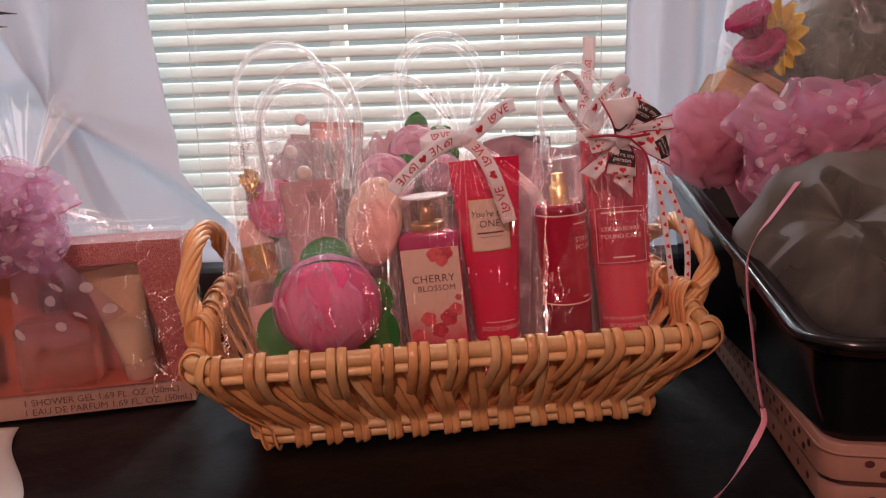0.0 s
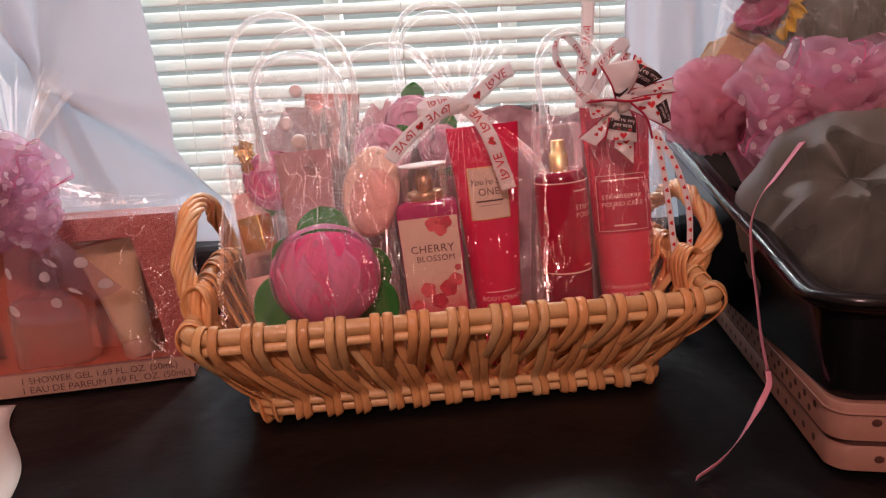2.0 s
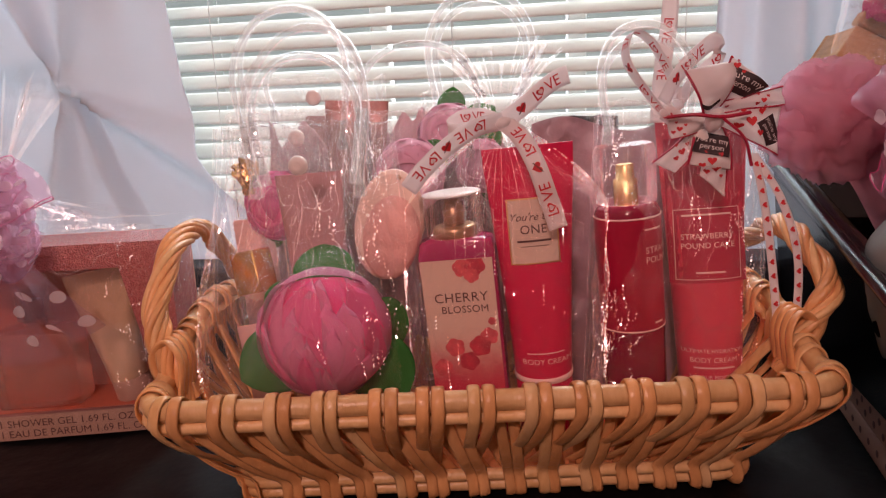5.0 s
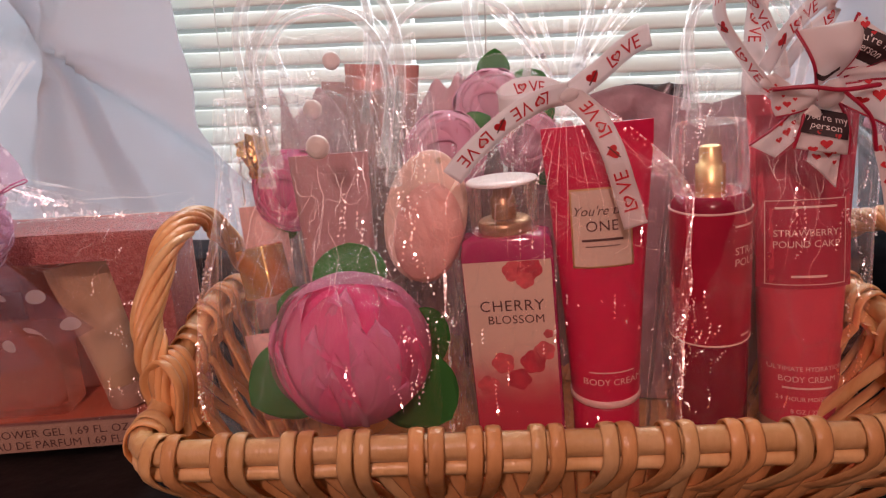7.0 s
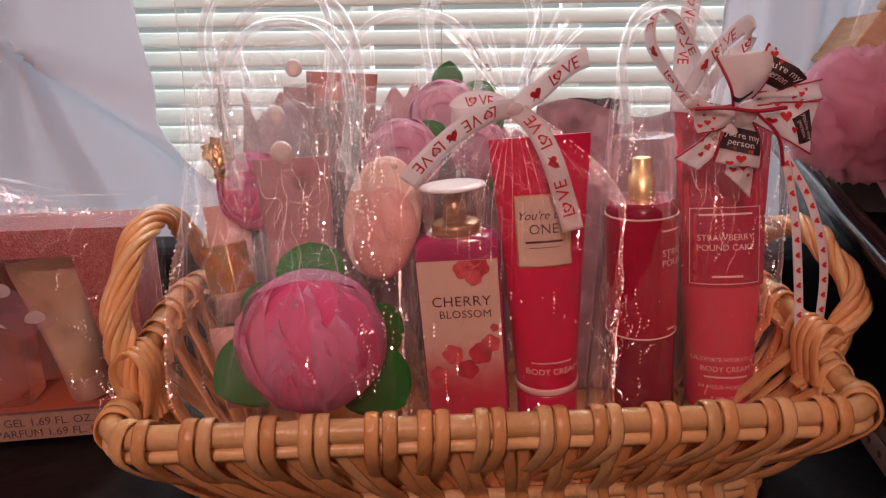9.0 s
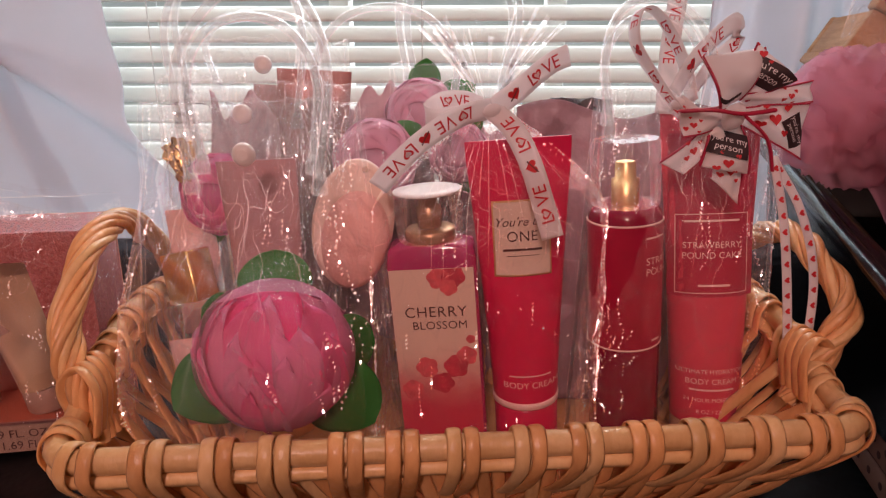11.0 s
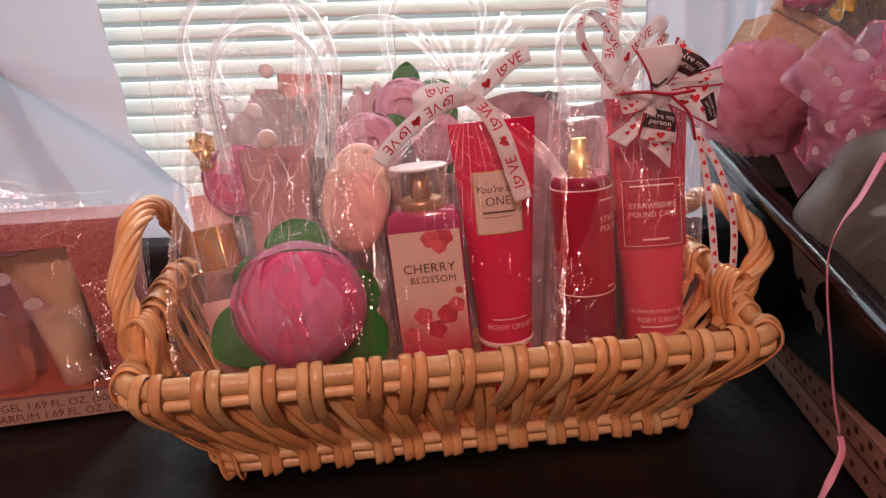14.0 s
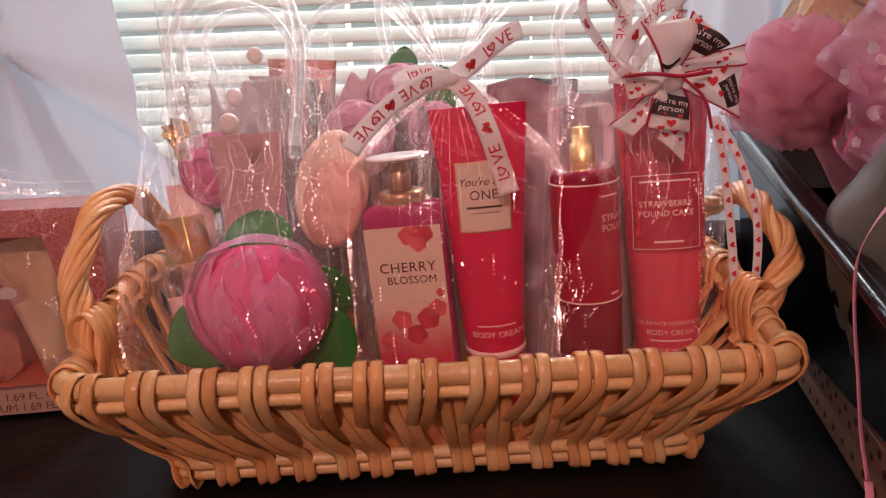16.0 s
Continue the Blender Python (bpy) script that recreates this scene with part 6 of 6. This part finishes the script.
LEFT_BOW = organza_bow("pink organza bow with white dots on the wrapped gift box", GATHER + Vector((0.016, -0.030, -0.016)),
            [(0.050, -0.012, 0.030, 0.046), (0.046, -0.018, -0.012, 0.044), (0.014, -0.026, 0.044, 0.048), (-0.046, -0.014, 0.026, 0.046), (-0.050, -0.018, -0.016, 0.046), (0.012, -0.030, -0.040, 0.050), (-0.014, -0.030, 0.012, 0.044), (0.034, -0.016, -0.046, 0.046), (-0.03, -0.022, -0.046, 0.048), (-0.018, -0.02, 0.05, 0.044)], 0.05, M["organza_light"])
for x0, x1, drop, lean in ((-0.030, 0.028, 0.105, 0.020), (0.004, 0.044, 0.085, 0.034)):
    def tail(u, v, x0=x0, x1=x1, drop=drop, lean=lean):
        """A loose end of the ribbon that hangs down before the box."""
        x = (x0 + (x1 - x0) * u) * (0.35 + 0.65 * v) + lean * v
        return (x, -0.014 - 0.006 * math.sin(v * 2.6) - 0.004 * math.sin(u * 8 + v * 3 + x0 * 90) + 0.2217 * x * v, -0.006 - drop * v - 0.008 * math.sin(u * 3.1))
    part("tail", sheet(tail, 20, 24), M["organza_light"], LEFT_BOW, "sheer dotted ribbon end")


def plant():
    t = thing("house_plant", "dark green blade-leaved plant standing beside the curtain", "plant", pose(-0.66, 0.70, TABLE))
    part("pot", lathe([(0.035, 0), (0.038, 0.004), (0.048, 0.075), (0.051, 0.078), (0.051, 0.086), (0.045, 0.086), (0.044, 0.076)], 28), M["black_pot"], t)
    part("soil", lathe([(0.043, 0.070), (0.042, 0.074), (0.01, 0.076)], 24), M["soil"], t)
    part("stem", sweep(curve_points([(0, 0, 0.07), (0.004, 0, 0.2), (0.02, -0.01, 0.36)], 16), 0.005, 8), M["blade"], t)
    for k, (a, ln, z, tip) in enumerate(((-2, 0.20, 0.36, 0.012), (6, 0.205, 0.345, 0.042), (-14, 0.20, 0.35, -0.012), (40, 0.15, 0.36, 0.06), (120, 0.17, 0.34, 0.05), (200, 0.16, 0.35, 0.04), (280, 0.14, 0.33, 0.05))):
        ang = radians(a)
        def lf(u, v, ang=ang, ln=ln, z=z, tip=tip):
            w = 0.012 * math.sin(math.pi * min(1, 0.1 + 0.9 * v)) * (2 * u - 1)
            r = 0.02 + ln * v
            return (r * math.cos(ang) - w * math.sin(ang), -0.01 + r * math.sin(ang) * 0.4 + w * 0.3, z + tip * math.sin(v * 1.6) + 0.5 * abs(w) + w * 0.55)
        part("leaf", sheet(lf, 6, 16, thick=0.0008), M["blade"], t)


M["blade"] = mat("dark_leaf", (0.035, 0.045, 0.035), 0.4, var=0.2, scale=30)
M["black_pot"] = mat("dark_pot", (0.03, 0.03, 0.03), 0.4, var=0.1)
M["soil"] = mat("soil", (0.05, 0.035, 0.025), 0.9, var=0.3, scale=90, bump=0.8, bscale=200)
plant()

# ---- right of the basket: dotted box, black bin and its gifts ----
M["black_gloss"] = mat("black_gloss_plastic", (0.006, 0.006, 0.007), 0.20, var=0.2, scale=20, bump=0.02)
M["dot_card"] = mat("pink_dotted_card", (0.36, 0.18, 0.13), 0.55, var=0.08, scale=18)
# colours the printed dots and also the shade in the lid's gap
M["dots_and_gap"] = mat("dark_dots_and_gap_shade", (0.09, 0.03, 0.022), 0.6)
M["wood"] = mat("pale_wood", (0.62, 0.36, 0.19), 0.5, second=(0.42, 0.21, 0.09), scale=14, stretch=(2, 2, 18), bump=0.2, bscale=80)
M["grey_film"] = clear("grey_film", (0.75, 0.76, 0.74), -0.04, 0.65, 0.2, 40.0, haze=0.90, hazecol=(0.255, 0.25, 0.22), crease=0.12)
M["bouquet_film"] = clear("bouquet_film", (0.80, 0.82, 0.78), 0.02, 0.25, 0.6, 45.0, haze=0.6, hazecol=(0.38, 0.41, 0.36), crease=0.20)
M["grey_core"] = mat("dark_contents", (0.12, 0.113, 0.10), 0.7, var=0.35, scale=18, bump=0.6, bscale=40)
M["yellow"] = mat("yellow_petal", (0.85, 0.58, 0.06), 0.5, var=0.12, scale=60, sss=0.1)
M["magenta"] = cloth("magenta_petal", (0.56, 0.05, 0.18), 0.3, 0.4, 900, var=0.25)
M["foliage"] = mat("dark_foliage", (0.06, 0.10, 0.05), 0.6, var=0.4, scale=40)


def dotted_box():
    m = pose(0.2345, 0.3790, TABLE + 0.002, 0, 0, -10.5)
    t = thing("dotted_box", "pale pink lidded card box with dark dots", "storage box", m)
    W_, L_ = 0.40, 0.36
    r = 0.013
    def slab(name, x0, z0, z1, inset, mat_):
        hx, hy = W_ / 2 - inset, L_ / 2 - inset
        return part(name, loft([rounded(hx, hy, r, z0, 8, W_ / 2, L_ / 2), rounded(hx, hy, r, z1 - 0.0012, 8, W_ / 2, L_ / 2), rounded(hx - 0.0012, hy - 0.0012, r, z1, 8, W_ / 2, L_ / 2)]), mat_, t)
    base = slab("base", 0, 0.0, 0.0165, 0.002, M["dot_card"])
    # the shade under the lid, put in as a dark inset slab
    slab("shadow_gap", 0, 0.0167, 0.0215, 0.0035, M["dots_and_gap"])
    lid = slab("lid", 0, 0.0217, 0.046, 0.0, M["dot_card"])
    part("lid_ridge", sweep([(p[0], p[1], 0.0395) for p in rounded(W_ / 2 + 0.0004, L_ / 2 + 0.0004, r, 0, 8, W_ / 2, L_ / 2)], 0.0010, 5, closed=True), M["dot_card"], lid)
    def dot(x, y, z, nx, ny, parent):
        bm = bmesh.new()
        tx, ty = -ny, nx
        a = [bm.verts.new((x + tx * 0.0030 * math.cos(q) + nx * 0.0004, y + ty * 0.0030 * math.cos(q) + ny * 0.0004, z + 0.0026 * math.sin(q))) for q in [2 * math.pi * i / 12 for i in range(12)]]
        c = bm.verts.new((x + nx * 0.0008, y + ny * 0.0008, z))
        for i in range(12):
            bm.faces.new((a[i], a[(i + 1) % 12], c))
        part("dot_print", bm, M["dots_and_gap"], parent)
    for k in range(18):
        s = 0.026 + k * 0.0185
        for z, off, par in ((0.0340, 0.0, lid), (0.0275, 0.009, lid), (0.0085, 0.004, base)):
            q = s + off
            ins = 0.0 if par is lid else 0.002
            if q < L_ - 0.03:
                dot(ins, q, z, -1, 0, par)
            if q < W_ - 0.03:
                dot(q, ins, z, 0, -1, par)
    return m


def black_bin():
    m = pose(0.2345, 0.3790, TABLE + 0.0485, 0, 0, -7.1)
    t = thing("black_bin", "glossy black plastic bin with sloping rolled rim on the dotted box", "plastic bin", m)
    W_, L_, n = 0.36, 0.41, 8
    def ring(flare, lift, r, k):
        out = []
        for x, y, _ in rounded(W_ / 2 + flare, L_ / 2 + flare, r, 0, n, W_ / 2 + 0.004, L_ / 2 + 0.004):
            s = max(0.0, y / 0.335)
            out.append((x, y, lift * 0 + k * (0.072 + 0.077 * s)))
        return out
    rings = [ring(0, 0, 0.014, 0.0), ring(0.006, 0, 0.018, 0.35), ring(0.013, 0, 0.024, 0.78), ring(0.014, 0, 0.026, 0.84), ring(0.021, 0, 0.030, 0.87), ring(0.025, 0, 0.032, 0.95), ring(0.023, 0, 0.031, 1.0), ring(0.012, 0, 0.028, 1.0), ring(0.006, 0, 0.026, 0.94), ring(-0.006, 0, 0.022, 0.62), ring(-0.014, 0, 0.02, 0.55)]
    part("shell", loft(rings), M["black_gloss"], t)
    part("rim", sweep([(x, y, z - 0.001) for x, y, z in ring(0.0235, 0, 0.031, 0.985)], 0.0045, 8, closed=True), M["black_gloss"], t, "rolled glossy rim")
    return m


dotted_box()
BIN = black_bin()


def grey_parcel():
    C = Vector((0.318, 0.500, 0.893))
    t = thing("wrapped_parcel", "round parcel in dark grey film with a pleated top", "wrapped gift", Matrix.Translation(C))
    ax = Vector((-0.50, -0.62, 0.60)).normalized()
    e1 = ax.cross(Vector((0, 1, 0.3))).normalized()
    e2 = ax.cross(e1)
    def skin(k):
        def f(u, v):
            a = 2 * math.pi * u
            th = v * math.pi * 0.93
            r = 0.086 * k * (math.sin(th) ** 0.75 if th > 0 else 0)
            h = 0.070 * k * math.cos(th)
            pleat = math.exp(-th * 2.6)
            r *= 1 + 0.012 * math.sin(a * 15 + 2 * nz(math.cos(a), math.sin(a), 1, 1.5)) * pleat + 0.10 * nz(math.cos(a) * 1.5, math.sin(a) * 1.5, v * 3, 1.3) + 0.05 * (0.2 - abs(nz(math.cos(a) * 3, math.sin(a) * 3, v * 7, 1.5)))
            h += 0.0011 * math.sin(a * 15) * pleat * min(1, th * 2) - 0.012 * math.exp(-(th / 0.10) ** 2) + 0.010 * nz(math.cos(a), math.sin(a), v * 4 + 3, 1.6)
            p = e1 * (r * math.cos(a)) + e2 * (r * math.sin(a)) + ax * h
            p.z = max(p.z, -0.062)
            return p
        return f
    part("contents", sheet(skin(0.93), 40, 24), M["grey_core"], t)
    part("wrap", sheet(skin(1.0), 96, 40), M["grey_film"], t, "crinkled grey film")


grey_parcel()

organza_bow("pink organza bow with white dots lying in the black bin", Vector((0.306, 0.572, 0.984)),
            [(0.062, -0.01, 0.030, 0.060), (-0.058, -0.01, 0.036, 0.056), (0.045, -0.02, -0.022, 0.056), (-0.052, -0.02, -0.014, 0.056), (0.010, -0.028, 0.052, 0.060), (0.090, 0.00, 0.006, 0.056), (-0.02, -0.035, -0.010, 0.056), (0.03, -0.03, 0.012, 0.054), (-0.035, -0.02, -0.060, 0.060), (0.075, -0.02, 0.040, 0.05)], 0.05, M["organza"], group="dotted bows")


def puff():
    t = thing("organza_puff", "crumpled ball of plain pink organza beside the dotted bow", "organza puff", pose(0.256, 0.638, 0.988))
    for k in range(4):
        def f(u, v, k=k):
            a, th = 2 * math.pi * u, math.pi * (0.03 + 0.94 * v)
            r = 0.042 - 0.005 * k
            x, y, z = math.sin(th) * math.cos(a + k), math.sin(th) * math.sin(a + k), math.cos(th)
            q = 1 + 0.22 * nz(x * 1.2 + k * 3, y * 1.2, z * 1.2, 1.3) + 0.55 * (0.2 - abs(nz(x * 1.9, y * 1.9 + k, z * 1.9, 1.3))) + 0.12 * (0.2 - abs(nz(x * 4.3 + k, y * 4.3, z * 4.3, 1.2)))
            return (r * q * x, r * q * y, r * q * z)
        part("layer", sheet(f, 64, 40), M["organza_plain"], t)
    part("core", lathe([(0.004, -0.02), (0.018, -0.012), (0.021, 0.002), (0.012, 0.018), (0.003, 0.022)], 16), M["petal_deep"], t)
    tl = thing("organza_scrap", "loose end of pink organza hanging into the black bin", "organza", pose(0.275, 0.645, 0.945))
    def g(u, v):
        p = (Vector((-0.021, 0.031, 0.006)) * (1 - u) + Vector((0.012, 0.012, 0.030)) * u) * (1 - v) + (Vector((-0.006, -0.066, -0.028)) * (1 - u) + Vector((0.040, -0.040, 0.006)) * u) * v
        return p + Vector((0, -0.004, 0.006)) * math.sin(u * 6 + v * 4) + Vector((0, 0, 0.012)) * math.sin(math.pi * v)
    part("cloth", sheet(g, 24, 14, thick=0.0003), M["organza_plain"], tl)


puff()


def curling_ribbon():
    t = thing("curling_ribbon", "thin pink curling ribbon trailing from the parcel over the basket side", "ribbon")
    s = Strip([(0.345, 0.565, 0.988), (0.330, 0.545, 0.985), (0.282, 0.505, 0.962), (0.236, 0.463, 0.934), (0.222, 0.455, 0.922), (0.2145, 0.452, 0.905), (0.2145, 0.449, 0.880), (0.2175, 0.445, 0.850), (0.2195, 0.440, 0.822), (0.222, 0.434, 0.800)], (0.5, 0.6, 0.3), 0.0050, 70)
    part("strand", s.mesh(70), M["ribbon_pink"], t)
    s2 = Strip([(0.222, 0.434, 0.800), (0.2205, 0.429, 0.791), (0.208, 0.420, 0.777), (0.190, 0.406, 0.764), (0.173, 0.393, TABLE + 0.005), (0.15, 0.376, TABLE + 0.003)], (0.6, 0.3, 0.5), 0.0042, 40)
    part("strand", s2.mesh(40), M["ribbon_pink"], t)


curling_ribbon()


def crate():
    t = thing("wooden_planter", "tipped pale wooden trough leaning behind a wrapped bouquet", "planter", pose(0.312, 0.722, 1.062, 0, 30, -8))
    L_, D_, H_, k = 0.21, 0.085, 0.034, 0.009
    part("front_board", box(0, L_, 0, k, -H_, 0, 0.0015), M["wood"], t)
    part("back_board", box(0, L_, D_ - k, D_, -H_, 0, 0.0015), M["wood"], t)
    part("end_board", box(0.0005, k, k + 0.0003, D_ - k - 0.0003, -H_, -0.001, 0.001), M["wood"], t)
    part("end_board", box(L_ - k, L_ - 0.0005, k + 0.0003, D_ - k - 0.0003, -H_, -0.001, 0.001), M["wood"], t)
    part("floor_board", box(0, L_, 0, D_, -H_ - 0.009, -H_ - 0.0003, 0.001), M["wood"], t)
    rail = part("top_rail", box(-0.002, L_ + 0.002, -0.004, k + 0.004, 0.0003, 0.012, 0.002), M["wood"], t)

crate()


def bouquet():
    C = Vector((0.445, 0.730, 1.075))
    t = thing("bouquet", "bouquet of yellow and magenta flowers in crinkled green-grey wrap", "bouquet", Matrix.Translation(C))
    stem = sweep(curve_points([(0, 0.02, -0.28), (0, 0.01, -0.15), (0, 0, -0.02)], 10), 0.012, 8)
    part("stems", stem, M["foliage"], t)
    def skin(k):
        def f(u, v):
            a, th = 2 * math.pi * u, math.pi * (0.02 + 0.96 * v)
            x, y, z = math.sin(th) * math.cos(a), math.sin(th) * math.sin(a), math.cos(th)
            q = 1 + 0.18 * nz(x * 1.6, y * 1.6, z * 1.6 + 2, 1.3) + 0.06 * nz(x * 5, y * 5, z * 5, 1.4)
            return (0.098 * k * q * x + 0.006, 0.064 * k * q * y, 0.090 * k * q * z - 0.008)
        return f
    part("foliage", sheet(skin(0.80), 40, 24), M["foliage"], t)
    part("wrap", sheet(skin(1.0), 70, 40), M["bouquet_film"], t, "crinkled translucent wrap")
    rnd = random.Random(3)
    def flower(name, c, R, count, mm, face, wide, label, cup=0.15):
        face = Vector(face).normalized()
        a1 = face.cross(Vector((0, 0, 1))).normalized()
        a2 = face.cross(a1)
        fl = part(name, moved(lathe([(0.002, -0.004), (R * 0.28, -0.002), (R * 0.3, 0.003), (R * 0.1, 0.006)], 16), Matrix.Translation(c) @ face.to_track_quat("Z", "Y").to_matrix().to_4x4()), M["foliage"], t, label)
        for k in range(count):
            a = 2 * math.pi * k / count + 0.1 * rnd.random()
            d = a1 * math.cos(a) + a2 * math.sin(a)
            w = face.cross(d)
            def f(u, v, d=d, w=w):
                return Vector(c) + d * (R * (0.2 + 0.8 * v)) + w * (wide * R * math.sqrt(max(0.0, math.sin(math.pi * (0.10 + 0.86 * v)))) * (u - 0.5)) + face * (cup * R * math.sin(v * 2.2) + 0.06 * R * (2 * u - 1) ** 2)
            part("petal", sheet(f, 6, 8, thick=0.0009), mm, fl)
    flower("yellow_flower", (-0.082, -0.012, 0.014), 0.040, 14, M["yellow"], (-0.93, -0.36, -0.05), 0.42, "yellow daisy")
    flower("magenta_flower", (-0.094, -0.010, -0.014), 0.026, 9, M["magenta"], (-0.5, -0.4, 0.7), 1.3, "magenta bloom", 1.1)
    flower("magenta_flower", (-0.102, -0.004, 0.020), 0.024, 8, M["magenta"], (-0.6, -0.3, 0.8), 1.3, "magenta bloom", 1.1)
    flower("magenta_flower", (0.020, -0.055, 0.075), 0.040, 9, M["magenta"], (0.1, -0.8, 0.4), 0.9, "magenta bloom")
    def cover(u, v):
        a = radians(150 + 130 * u)
        r = 0.150 - 0.02 * v
        return (r * math.cos(a) * 0.98, 0.62 * r * math.sin(a) + 0.004 * nz(u * 4, v * 4, 7, 2), -0.062 + 0.125 * v + 0.008 * math.sin(u * 15))
    part("wrap_flap", sheet(cover, 30, 20), M["frill"], t, "clear crinkled film flap")
    def tip(u, v):
        return (-0.110 - 0.050 * v, -0.030 - 0.01 * math.sin(u * 6), 0.000 + 0.010 * v + (u - 0.5) * 0.030 * (1 - 0.8 * v) + 0.004 * math.sin(v * 9))
    part("wrap_corner", sheet(tip, 10, 12), M["film"], t)


bouquet()
